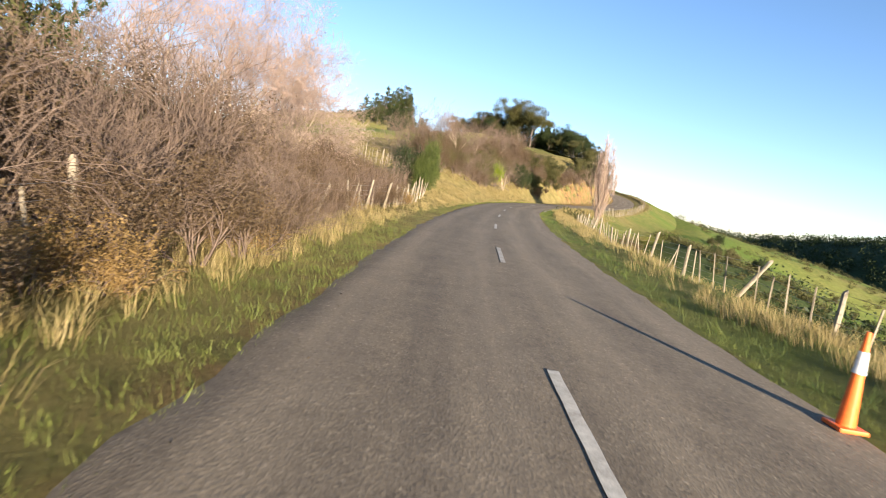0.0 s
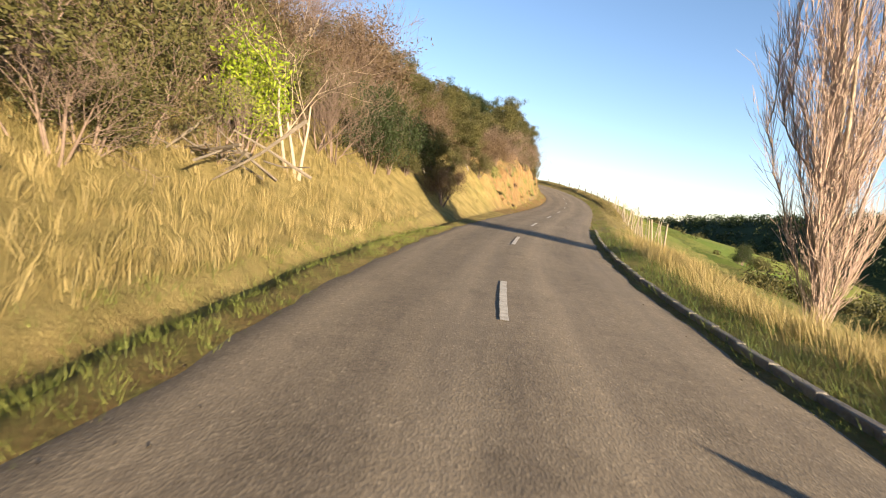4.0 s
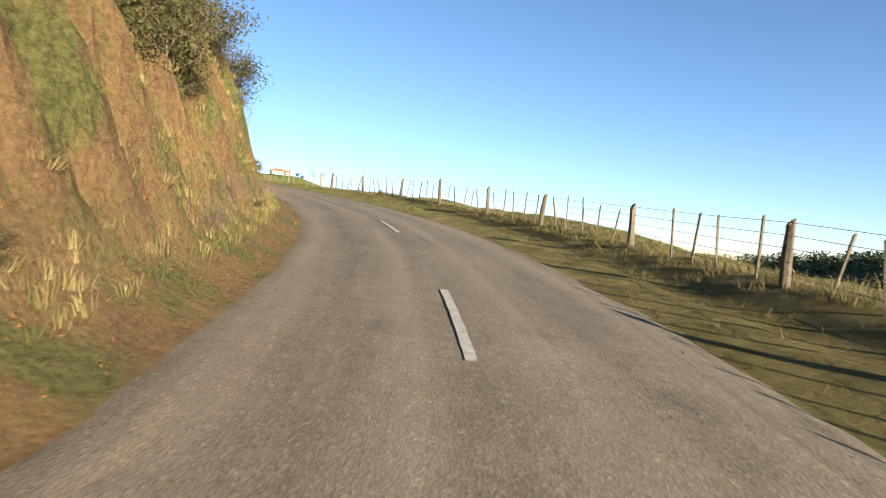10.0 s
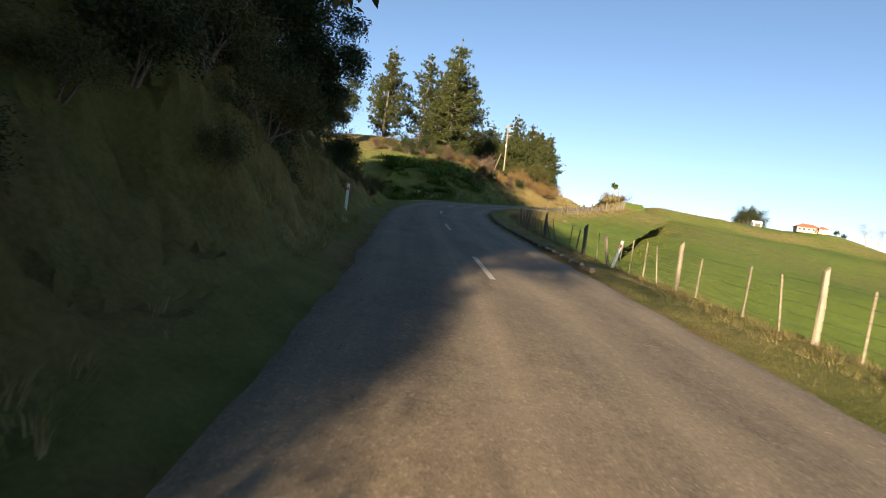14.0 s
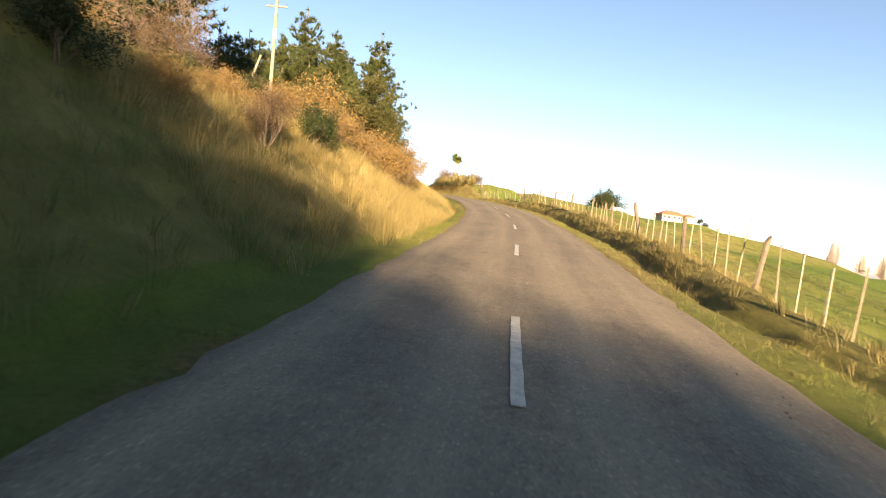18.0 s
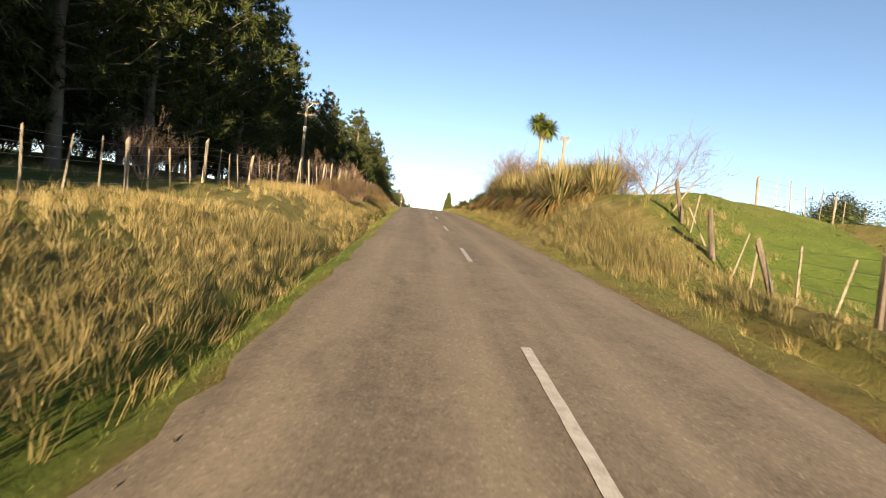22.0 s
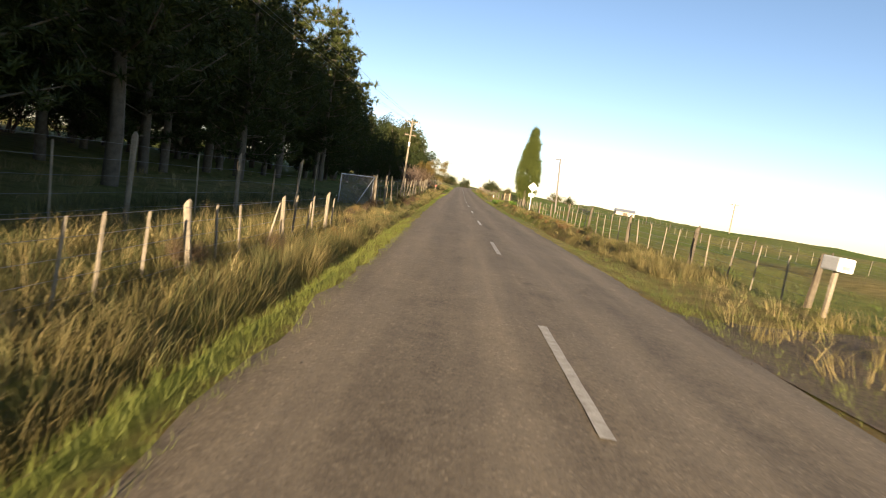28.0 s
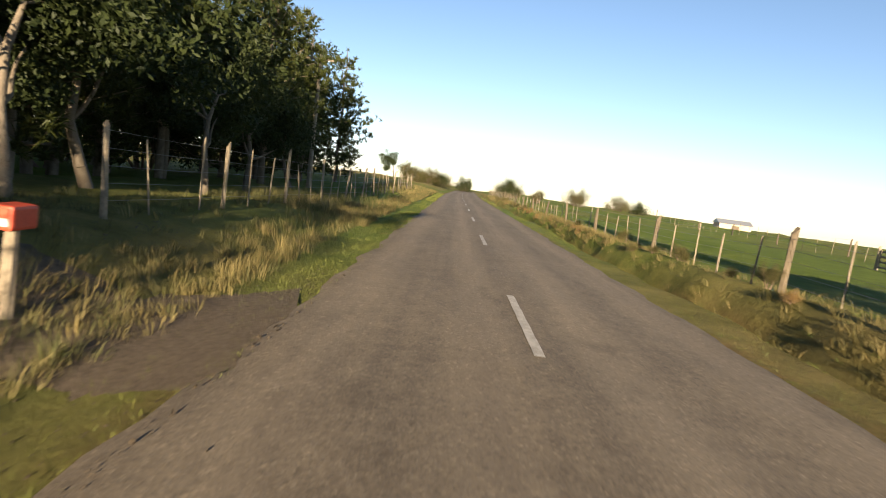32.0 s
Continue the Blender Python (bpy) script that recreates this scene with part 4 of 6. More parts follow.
kind("poplar", "tall bare poplar with many upswept pale branches", "poplar tree", "poplars", poplar(112, 11.5, 1.9, 26))
kind("column", "narrow columnar conifer with dense green foliage", "conifer tree", "", conifer(113, 10.4, 1.5))
kind("cabbage", "cabbage tree with two spiky round heads", "cabbage tree", "", cabbage_tree(114, 5.6))
kind("golden", "rounded tree with dull golden brown foliage", "tree", "", broad_tree(115, 5.5, leafy("golden_leaves", [(0.09, 0.065, 0.015), (0.17, 0.12, 0.03), (0.27, 0.19, 0.06)]), 22000, 0.034, clump=0.3))
kind("lily", "clump of glossy strap-leaved garden lilies", "lily", "lily clumps", [("foliage", fast_mesh("foliage", *blades(np.random.default_rng(5), np.random.default_rng(6).normal(size=(90, 3)) * np.array([0.3, 0.3, 0]), unit(np.random.default_rng(7).normal(size=(90, 3)) * np.array([1, 1, 0.2]) + np.array([0, 0, 0.9])), np.full(90, 0.75), np.full(90, 0.03), np.full(90, 0.4)), leafy("lily_leaves", [(0.05, 0.10, 0.012), (0.11, 0.19, 0.03), (0.19, 0.27, 0.06)], 0.35)))])
kind("gnarled", "gnarled pale dead tree wrapped in ivy", "tree", "", bare_tree(116, 2.6, 0.13, BARK_PALE, level=3, kids=2, spread=0.7, wiggle=0.4, lean=0.3))
kind("willow", "bare willow with pale forked limbs and pinkish twigs", "willow tree", "willows", bare_tree(121, 9.5, 0.2, BARK_PALE, TWIG_PINK, level=4, kids=3, spread=0.5, up=0.04, lean=0.3, stems=2, shrink=0.6))
kind("paletwig", "leafless shrub with upright straw-coloured twigs on a bank", "shrub", "", bare_tree(118, 4.4, 0.045, TWIG_PALE, TWIG_PALE, level=3, kids=2, spread=0.3, stems=9, lean=0.3, up=0.12))
kind("whitetree", "slender pale bare tree with thin branches", "tree", "", bare_tree(117, 5.2, 0.07, BARK_PALE, BARK_PALE, level=3, kids=1, spread=0.4, stems=3, lean=0.2))


# ---- grass ----
def grass(name, label, s0, s1, d0, d1, per_m2, height, mat, seed, wide=0.0034, lean=0.35, keep=None, gap=0.0):
    """Tufts of arching blades over a strip beside the road, in one sheet of stuff."""
    rng = np.random.default_rng(seed)
    tall = height >= 0.3
    each = 24 if tall else 10
    n = int((s1 - s0) * (d1 - d0) * per_m2 * (2.7 if tall else 2.5) / each)
    s, d = rng.uniform(s0, s1, n), rng.uniform(d0, d1, n)
    p = along(s, d)
    x, y = p[:, 0], p[:, 1]
    dens = 0.5 + 1.1 * rough(x * 4 + seed, y * 4)
    ok = rng.uniform(0, 1, n) < np.clip((dens - gap) * (1 + 4 * gap) + 0.3, 0.15 if gap == 0 else 0, 1)
    ok &= (d < -2.5) | (d > 2.7)
    if keep is not None:
        ok &= keep(s, d)
    s, d, x, y = s[ok], d[ok], x[ok], y[ok]
    z = ground_z(s, d, x, y)
    n = len(s)
    th = height * rng.uniform(0.6, 1.2, n) * (0.7 + 0.7 * np.clip(0.5 + rough(x * 2.3, y * 2.3 + seed), 0, 1))
    a, r = rng.uniform(0, 6.28, (n, each)), rng.uniform(0, 1, (n, each)) ** 0.6
    out = np.stack([np.cos(a), np.sin(a), 0 * a], -1)
    wind = rng.normal(size=(n, 1, 3)) * np.array([0.22, 0.22, 0]) + np.array([-0.1, 0.12, 0])
    root = np.stack([x, y, z - 0.03], -1)[:, None] + out * (r * (0.06 + 0.36 * th[:, None]))[..., None]
    h = th[:, None] * rng.uniform(0.55, 1.15, (n, each))
    way = unit(out * (r * lean * 1.1)[..., None] + wind + np.array([0, 0, 1.0]) + rng.normal(size=(n, each, 3)) * 0.12)
    bend = unit(way * np.array([1, 1, 0]) + 1e-6)
    side = np.stack([-np.sin(a), np.cos(a), 0 * a], -1) * (wide * rng.uniform(0.6, 1.4, (n, each)))[..., None]
    droop = rng.uniform(0.1, 0.6, (n, each))[..., None] * h[..., None]
    tip = root + way * h[..., None] + bend * droop * 0.55 - np.array([0, 0, 0.3]) * droop
    m = n * each
    if not tall:
        v = np.stack([root - side, root + side, tip], 2).reshape(-1, 3)
        f = np.arange(3 * m).reshape(m, 3)
    else:
        mid = root + way * h[..., None] * 0.62
        v = np.stack([root - side, root + side, mid + side * 0.8, mid - side * 0.8, tip], 2).reshape(-1, 3)
        i = np.arange(m)[:, None] * 5
        f = np.concatenate([i + np.array([[0, 1, 2]]), i + np.array([[0, 2, 3]]), i + np.array([[3, 2, 4]])])
    return tagged(new(name, fast_mesh(name, v, f, mat)), label, "grass", kind="stuff")


# ---- fences ----
def post_mesh(name, height, wide, mat, seed, square=False):
    """A rough split post with an uneven, slanted top."""
    rng = np.random.default_rng(seed)
    n = 4 if square else 7
    rings = []
    for k, (z, r) in enumerate(((-0.3, 1.0), (0.0, 1.0), (height * 0.5, 0.95), (height * 0.97, 0.92), (height, 0.7))):
        a = np.arange(n) * 2 * math.pi / n + 0.3
        rr = wide * r * (1 + 0.12 * rng.normal(size=n) * (0 if k < 1 else 1))
        rings.append(np.stack([np.cos(a) * rr, np.sin(a) * rr, z + (0.05 * np.cos(a) * wide / 0.06 if k >= 3 else 0 * a)], 1))
    v = np.concatenate(rings)
    f = [(k * n + i, k * n + (i + 1) % n, (k + 1) * n + (i + 1) % n, (k + 1) * n + i) for k in range(4) for i in range(n)] + [tuple(4 * n + i for i in range(n))]
    return mesh(name, v, f, mat)


POST_PALE = [post_mesh("post", 1.25, 0.055, WOOD_GREY, i) for i in range(3)]
POST_DARK = [post_mesh("post", 1.2, 0.075, WOOD_DARK, 5 + i) for i in range(3)]
BATTEN_PALE = [post_mesh("batten", 1.1, 0.023, WOOD_GREY, 10 + i, True) for i in range(3)]
BATTEN_DARK = [post_mesh("batten", 1.05, 0.024, WOOD_DARK, 15 + i, True) for i in range(3)]
WIRE = speckled("fence_wire", (0.16, 0.15, 0.14), (0.32, 0.31, 0.30), 20, 0.5, 0, metal=0.7)


def fence(label, line, step=1.1, every=4, tall=1.0, posts=POST_PALE, battens=BATTEN_PALE, lean=0.06, seed=0, wires=5, sink=0.0):
    """Posts with battens between on wires, along (s, d) points."""
    rng = np.random.default_rng(seed)
    pts = np.array(line, float)
    leng = np.concatenate([[0], np.cumsum(np.hypot(*np.diff(pts, axis=0).T))])
    p0 = on_ground(*pts[0])
    root = thing("fence", label, "fence", Matrix.Translation(p0), "farm fences")
    tops = []
    for k, u in enumerate(np.arange(0, leng[-1], step)):
        u = u + rng.normal() * 0.08 * step
        s, d = np.interp(u, leng, pts[:, 0]), np.interp(u, leng, pts[:, 1])
        q = on_ground(s, d + rng.normal() * 0.03) - p0
        big = k % every == 0
        if not big and rng.uniform() < 0.06:
            continue
        me = (posts if big else battens)[int(rng.integers(0, 3))]
        sc = tall * rng.uniform(0.9, 1.1)
        m = Matrix.LocRotScale((q.x, q.y, q.z - sink), Euler((rng.normal() * lean, rng.normal() * lean, heading(s) + rng.normal() * 0.4)), (1, 1, sc))
        part("post" if big else "batten", me, root, "", m)
        if big:
            tops.append((q, tall))
    segs = []
    for (a, h), (b, _) in zip(tops[:-1], tops[1:]):
        for w in range(wires):
            z = (0.22 + 0.85 * w / max(1, wires - 1)) * h
            A, B = np.array(a) + [0, 0, z], np.array(b) + [0, 0, z]
            M = (A + B) / 2 - [0, 0, 0.02]
            segs += [(A, M, 0.004, 0.004), (M, B, 0.004, 0.004)]
    if segs:
        part("wirework", fast_mesh("wirework", *tubes(segs, 3), WIRE), root, "thin galvanised wires")
    return root


fence("leaning weathered post and batten fence below a hedge", [(-20, -5.4), (4, -5.3), (16, -5.0), (31, -5.0)], 0.75, 4, 0.84, lean=0.17, seed=1)
fence("low row of weathered posts on a grassy bank", [(31, -5.3), (37, -5.6), (39.5, -7.2)], 0.9, 4, 1.0, lean=0.08, seed=2)
fence("weathered timber yard fence on the hill", [(42, -15.5), (49, -13.6), (56, -12.4), (64, -13.5)], 0.55, 6, 1.1, seed=3)
fence("thin leaning batten fence along a drop", [(-20, 6.2), (20, 6.0), (45, 6.1), (62, 6.6), (75, 8.0)], 0.8, 5, 0.85, lean=0.16, seed=4)
fence("thin leaning batten fence along a drop", [(92, 6.2), (110, 5.8), (126, 5.6), (136, 5.5)], 0.75, 6, 1.15, lean=0.14, seed=5)
fence("dark post and batten fence on the road's shoulder", [(137, 5.2), (154, 4.9), (172, 4.8), (186, 5.0), (196, 5.1)], 0.75, 6, 0.86, POST_DARK, BATTEN_DARK, 0.1, 6)
fence("pale post and batten fence beside a green paddock", [(197, 5.1), (210, 4.9), (222, 4.9), (232, 5.0)], 0.95, 5, 0.88, seed=7)
fence("dark post and batten fence on a slope", [(233, 5.1), (250, 5.2), (264, 5.4), (280, 5.2)], 1.1, 6, 1.0, POST_DARK, BATTEN_DARK, 0.14, 8)
fence("weathered post and batten fence beside a green paddock", [(281, 5.4), (300, 5.3), (320, 5.1), (342, 4.9)], 0.95, 6, 1.1, POST_DARK, BATTEN_PALE, 0.07, 9)
fence("broken leaning fence beside a green paddock", [(343, 5.2), (358, 5.4), (368, 6.8)], 1.0, 3, 1.0, POST_DARK, BATTEN_PALE, 0.2, 10)
fence("old batten fence across a hill paddock", [(372, 12), (384, 30), (392, 52)], 1.6, 5, 1.1, seed=11)
fence("post and batten fence on top of a bank", [(392, 7.4), (410, 7.0), (430, 6.6), (447, 6.4), (462, 6.4)], 1.3, 4, 1.3, POST_DARK, BATTEN_PALE, 0.04, 12)
fence("pale batten fence beside a flat paddock", [(481, 6.6), (500, 6.2), (520, 6.2), (540, 6.6)], 1.25, 5, 1.0, POST_DARK, BATTEN_PALE, 0.04, 13)
fence("pale batten fence beside a flat paddock", [(561, 5.6), (580, 5.3), (620, 5.4), (680, 5.6)], 1.4, 5, 1.0, POST_DARK, BATTEN_PALE, 0.05, 14)
fence("batten fence between flat paddocks", [(470, 30), (540, 28), (600, 30), (660, 34)], 2.2, 5, 1.0, POST_DARK, BATTEN_PALE, 0.04, 15)
fence("weathered post and batten fence in long dry grass", [(322, -8.2), (340, -8.2), (358, -8.0), (378, -7.8)], 1.15, 4, 1.0, lean=0.05, seed=16)
fence("weathered post and batten fence on a roadside bank", [(379, -7.4), (395, -7.2), (412, -7.0), (430, -6.4), (445, -5.8)], 1.2, 3, 1.35, lean=0.05, seed=17)
fence("low line of split posts in long grass", [(425, -5.2), (445, -5.0), (465, -4.9), (486, -4.8)], 1.0, 4, 0.95, lean=0.06, seed=18)
fence("tall weathered posts in front of pines", [(440, -8.0), (465, -7.6), (480, -7.2), (491, -6.4)], 2.2, 2, 1.35, lean=0.03, seed=19)
fence("weathered post and batten fence on a grassy verge", [(499, -5.4), (520, -5.4), (540, -5.4), (558, -5.8)], 1.5, 3, 1.3, lean=0.06, seed=20)
fence("weathered post and batten fence in front of pines", [(566, -6.5), (590, -6.4), (620, -5.8)], 1.6, 3, 1.3, lean=0.06, seed=21)


# ---- plants along the drive ----
def rnd(a, b):
    return random.uniform(a, b)


def belt(kinds, obname, s0, s1, d0, d1, n, k0=0.8, k1=1.25, **kw):
    for i in range(n):
        plant(random.choice(kinds), obname, s0 + (s1 - s0) * (i + rnd(0.1, 0.9)) / n, rnd(d0, d1), rnd(k0, k1), **kw)


BROWN, OLIVE, DARK = ["brown0", "brown1", "brown2"], ["olive0", "olive1", "olive2"], ["dark0", "dark1", "dark2"]
PINES, FLAX, BARE = ["pine0", "pine1", "pine2"], ["flax0", "flax1", "flax2"], ["bare0", "bare1", "bare2"]
THICK, BROAD, DTREE, RUST = ["thicket0", "thicket1", "thicket2"], ["broad0", "broad1", "broad2"], ["darktree0", "darktree1", "darktree2"], ["rust0", "rust1", "rust2"]

# hedge and willows at the start
belt(BROWN + THICK + RUST, "shrub", -4, 10, -5.6, -4.0, 24, 0.3, 0.55)
belt(BROWN + THICK, "hedge_shrub", -14, 13, -7.6, -5.7, 28, 0.6, 0.95)
belt(BROWN + THICK + BROWN, "hedge_shrub", 13, 30, -8.6, -5.8, 34, 0.45, 0.75)
belt(BROWN + OLIVE, "hedge_shrub", -6, 14, -9.5, -7.2, 15, 0.9, 1.2)
belt(BROWN + OLIVE, "shrub", 12, 34, -13, -8.5, 18, 0.6, 0.95)
belt(OLIVE + DARK + BROWN, "shrub", 8, 36, -34, -16, 22, 0.8, 1.3)
belt(BROWN + OLIVE, "shrub", -14, 12, -12.5, -9.5, 9, 0.9, 1.25)
belt(BROWN + THICK + BROWN + RUST, "hedge_shrub", 8, 28, -6.1, -4.6, 40, 0.26, 0.48)
for s, d, k in ((18.7, -10.7, 0.78), (20.2, -9.2, 0.7), (17, -12.8, 0.75)):
    plant("willow", "willow", s, d, k)
plant("pine1", "pine", 10, -11.5, 0.55)
plant("pine0", "pine", 9, -13.5, 0.6)
for s, d, k in ((40, -34, 0.42), (36, -42, 0.5), (62, -52, 0.35)):
    plant(random.choice(PINES), "pine", s, d, k)
for s, d, k in ((38, -30, 0.6), (44, -36, 0.6), (60, -44, 0.55)):
    plant(random.choice(BARE), "bare_tree", s, d, k)
plant("gnarled", "dead_tree", 29.2, -6.9, 1.15)
plant("olive1", "shrub", 28.5, -8.2, 0.7)
plant("olive0", "shrub", 30.6, -8.0, 0.6)
plant("ivy", "evergreen_tree", 38.8, -6.1, 1.15, sink=0.6, lean=0.05)
plant("ivy", "evergreen_tree", 39.0, -6.6, 0.8, sink=0.5, lean=-0.1)
plant("dark1", "bush", 39.8, -7.6, 1.0, tall=1.1)
plant("dark0", "bush", 33.5, -7.6, 0.5)
# brown scrub on the bank
belt(BROWN + OLIVE + THICK, "bank_scrub", 64, 100, -10, -6.6, 40, 0.55, 1.0)
belt(BROWN + OLIVE, "bank_scrub", 62, 90, -13, -9, 16, 0.9, 1.4)
belt(BROWN + THICK + BROWN, "shrub", 58, 98, -15, -10, 20, 1.1, 1.9)
belt(BROWN + OLIVE + THICK, "shrub", 56, 92, -10, -8.2, 13, 0.6, 1.2)
belt(BARE, "bare_tree", 66, 92, -13, -10, 4, 0.6, 0.85)
plant("bright", "bush", 77.5, -7.2, 1.0)
plant("bright", "bush", 70.5, -9.2, 0.6)
plant("whitetree", "bare_tree", 78.5, -6.2, 1.0)
plant("whitetree", "bare_tree", 66, -8.5, 0.6)
belt(DARK, "bush", 84, 90, -7.5, -5.8, 3, 0.8, 1.1)
belt(BROAD + BROWN + BROWN + BROWN + THICK, "tree", 89, 106, -9.5, -5.4, 22, 0.4, 0.7)
belt(OLIVE + BROWN, "shrub", 86, 104, -6.2, -4.4, 10, 0.35, 0.65)
belt(BROWN + BROWN + OLIVE + THICK, "shrub", 84, 106, -13.5, -8, 22, 0.9, 1.35)
plant("pine1", "pine", 101, -15.6, 0.35)
# scrub over the clay cliff
belt(THICK + BROWN + BROWN + BROAD, "shrub", 102, 150, -8.5, -5.6, 34, 0.5, 0.9)
belt(BROAD + OLIVE + BROWN, "tree", 122, 172, -7.6, -5.4, 26, 0.4, 0.7)
belt(OLIVE + BROWN + OLIVE, "cliff_bush", 128, 176, -5.6, -4.7, 34, 0.4, 0.7)
belt(BROWN + THICK, "cliff_bush", 106, 136, -6.4, -5.0, 16, 0.6, 1.0)
belt(OLIVE + RUST + BROWN + THICK, "cliff_bush", 104, 190, -5.4, -3.4, 90, 0.1, 0.22, tall=0.7)
belt(THICK, "cliff_bush", 104, 190, -5.8, -4.2, 14, 0.2, 0.35)
belt(BROAD + OLIVE, "tree", 162, 186, -9.6, -6.8, 16, 0.5, 0.85)
belt(DTREE + DARK, "tree", 184, 214, -10, -7.8, 18, 0.8, 1.25)
# bigger trees added above the slip to throw shade on the road ahead
for s, d, k in ((188.5, -8.0, 1.45), (192, -8.4, 1.5), (196, -8.6, 1.55), (200, -8.4, 1.5), (204, -8.4, 1.45), (208, -8.8, 1.45)):
    plant(random.choice(DTREE), "tree", s, d, k)
belt(DARK + OLIVE, "bush", 206, 248, -5.4, -4.0, 22, 0.25, 0.5)
belt(DTREE + BROAD + BROAD, "tree", 160, 222, -14, -9, 18, 0.6, 0.85)
belt(DARK + OLIVE, "bush", 206, 250, -7.5, -5, 20, 0.4, 0.85)
belt(DTREE, "tree", 214, 246, -13, -7.5, 12, 0.7, 1.2)
# shade casters: this belt is added to darken the bank beyond the side road
belt(DTREE + BROAD, "tree", 222, 246, -17, -11.5, 16, 1.0, 1.3)
# trees added at oversize heights, only to shade the road and that bank
for s, d, k in ((230, -9.2, 2.0), (234, -9.8, 2.0), (226, -9.6, 2.1), (222, -10.2, 2.25), (238, -9.8, 1.8), (218, -11.2, 2.2), (243, -10.4, 1.6), (213, -13, 2.1), (228, -12, 1.8), (208, -13, 1.9), (247, -11, 1.2), (251, -11.5, 1.1)):
    plant(random.choice(BROAD), "tree", s, d, k)
belt(DARK, "bush", 202, 214, -7.0, -5.8, 10, 0.5, 1.0)
belt(DARK, "bush", 172, 200, -9.0, -7.2, 14, 0.5, 1.0)
# pines and lilies round the side road
for s, d, k in ((311, -26, 1.6), (306, -24, 1.3), (315, -29, 1.5), (317, -25, 1.25), (302.6, -35.4, 1.2), (298, -33, 1.0), (290, -40, 1.0), (280, -44, 0.95), (284, -38, 0.8), (309, -31, 1.3)):
    plant(random.choice(PINES), "pine", s, d, k)
for s, d, k in ((282, -33, 1.6), (272, -30, 1.3), (262, -34, 1.4)):
    plant(random.choice(DTREE), "tree", s, d, k)
for i in range(130):
    plant("lily", "lily", rnd(269, 282), rnd(-15, -5.2), rnd(0.9, 1.5))
belt(DARK + OLIVE, "bush", 246, 254, -13, -9, 5, 0.5, 0.9)
belt(BROWN + RUST + RUST + DARK, "shrub", 277, 305, -13, -6.6, 44, 0.3, 0.6)
belt(BROWN + DARK + OLIVE, "shrub", 280, 310, -22, -13, 26, 0.5, 0.9)
belt(THICK + RUST + BROWN, "shrub", 284, 302, -13, -10.5, 9, 0.5, 0.8)
belt(RUST, "bracken", 298, 316, -10, -6.5, 14, 0.8, 1.5)
plant("broad0", "tree", 314, -8.6, 0.62)
plant("broad1", "tree", 317, -8.2, 0.5)
belt(BROAD, "tree", 308, 322, -12, -9, 7, 0.5, 0.75)
# the plantation
random.seed(11)
for row, d in enumerate((-12.0, -16.5, -21.5, -27)):
    s = 331.0 + 2 * row
    while s < 541:
        if row > 1 or not (345 < s < 412 - 10 * row):
            near = -1.2 if row == 0 and s > 490 else 0.8 if row == 0 and 430 < s <= 480 else 0.0
            plant(random.choice(PINES), "pine", s + rnd(-1, 1), d + near + rnd(-1.2, 1.2), rnd(0.95, 1.3) * (0.72 if s < 348 else 0.7 if 398 < s < 432 else 0.86 if s > 425 else 1.0))
        s += rnd(4.4, 6.6)
for s, d, k in ((547, -15, 0.4), (552, -13, 0.45), (557, -12, 0.6), (561, -13, 0.66), (566, -13, 0.6), (543, -17, 0.34), (538, -15, 0.3), (534, -14, 0.28), (541, -13, 0.3), (551, -18, 0.5), (557, -16, 0.72), (562, -17, 0.75), (574, -13, 0.72), (580, -13, 0.72), (586, -13, 0.72), (592, -13, 0.7), (598, -13, 0.66), (583, -17, 0.8), (595, -18, 0.8)):
    plant(random.choice(PINES), "pine", s, d, k)
for s, d, k in ((350, -17, 1.15), (358, -16.5, 1.2), (366, -15.8, 1.25), (373, -15.5, 1.25), (380, -15.2, 1.3), (387, -15.6, 1.3), (393, -14.8, 1.25), (399, -15, 1.15), (406, -14.5, 1.0)):
    plant(random.choice(PINES), "pine", s, d, k)
belt(DARK + DTREE, "bush", 330, 545, -33, -29, 80, 1.4, 2.0)
belt(DTREE + BROAD, "tree", 320, 334, -14, -10, 6, 0.7, 0.9)
belt(RUST, "bracken", 322, 334, -10, -8, 6, 0.9, 1.4)
belt(THICK, "shrub", 334, 420, -10, -8.4, 9, 0.35, 0.6)
belt(RUST + OLIVE + BROWN, "bracken", 380, 430, -7.6, -4.3, 54, 0.25, 0.55)
belt(["bright"], "gorse", 404, 424, -9.5, -8, 7, 0.35, 0.5)
plant("paletwig", "shrub", 421.5, -9.0, 0.8)
plant("paletwig", "shrub", 410.5, -9.4, 0.75)
plant("paletwig", "shrub", 399, -10.2, 0.7)
belt(THICK + BROWN, "shrub", 545, 561, -8.2, -6.2, 14, 0.6, 1.05)
belt(DARK + DTREE, "bush", 564, 612, -24, -17, 16, 1.5, 2.1)
for s in range(569, 606, 4):
    plant(random.choice(PINES), "pine", s + rnd(-1, 1), rnd(-14, -10.2), rnd(0.66, 0.84))
plant("golden", "tree", 560.5, -6.7, 0.9)
for s, d, k in ((566, -8.0, 0.85), (570, -9.2, 0.95), (574.5, -8.6, 0.85), (580, -9.4, 0.9), (586, -9.2, 0.85), (563.5, -10.2, 1.0)):
    plant(random.choice(DTREE), "tree", s, d, k)
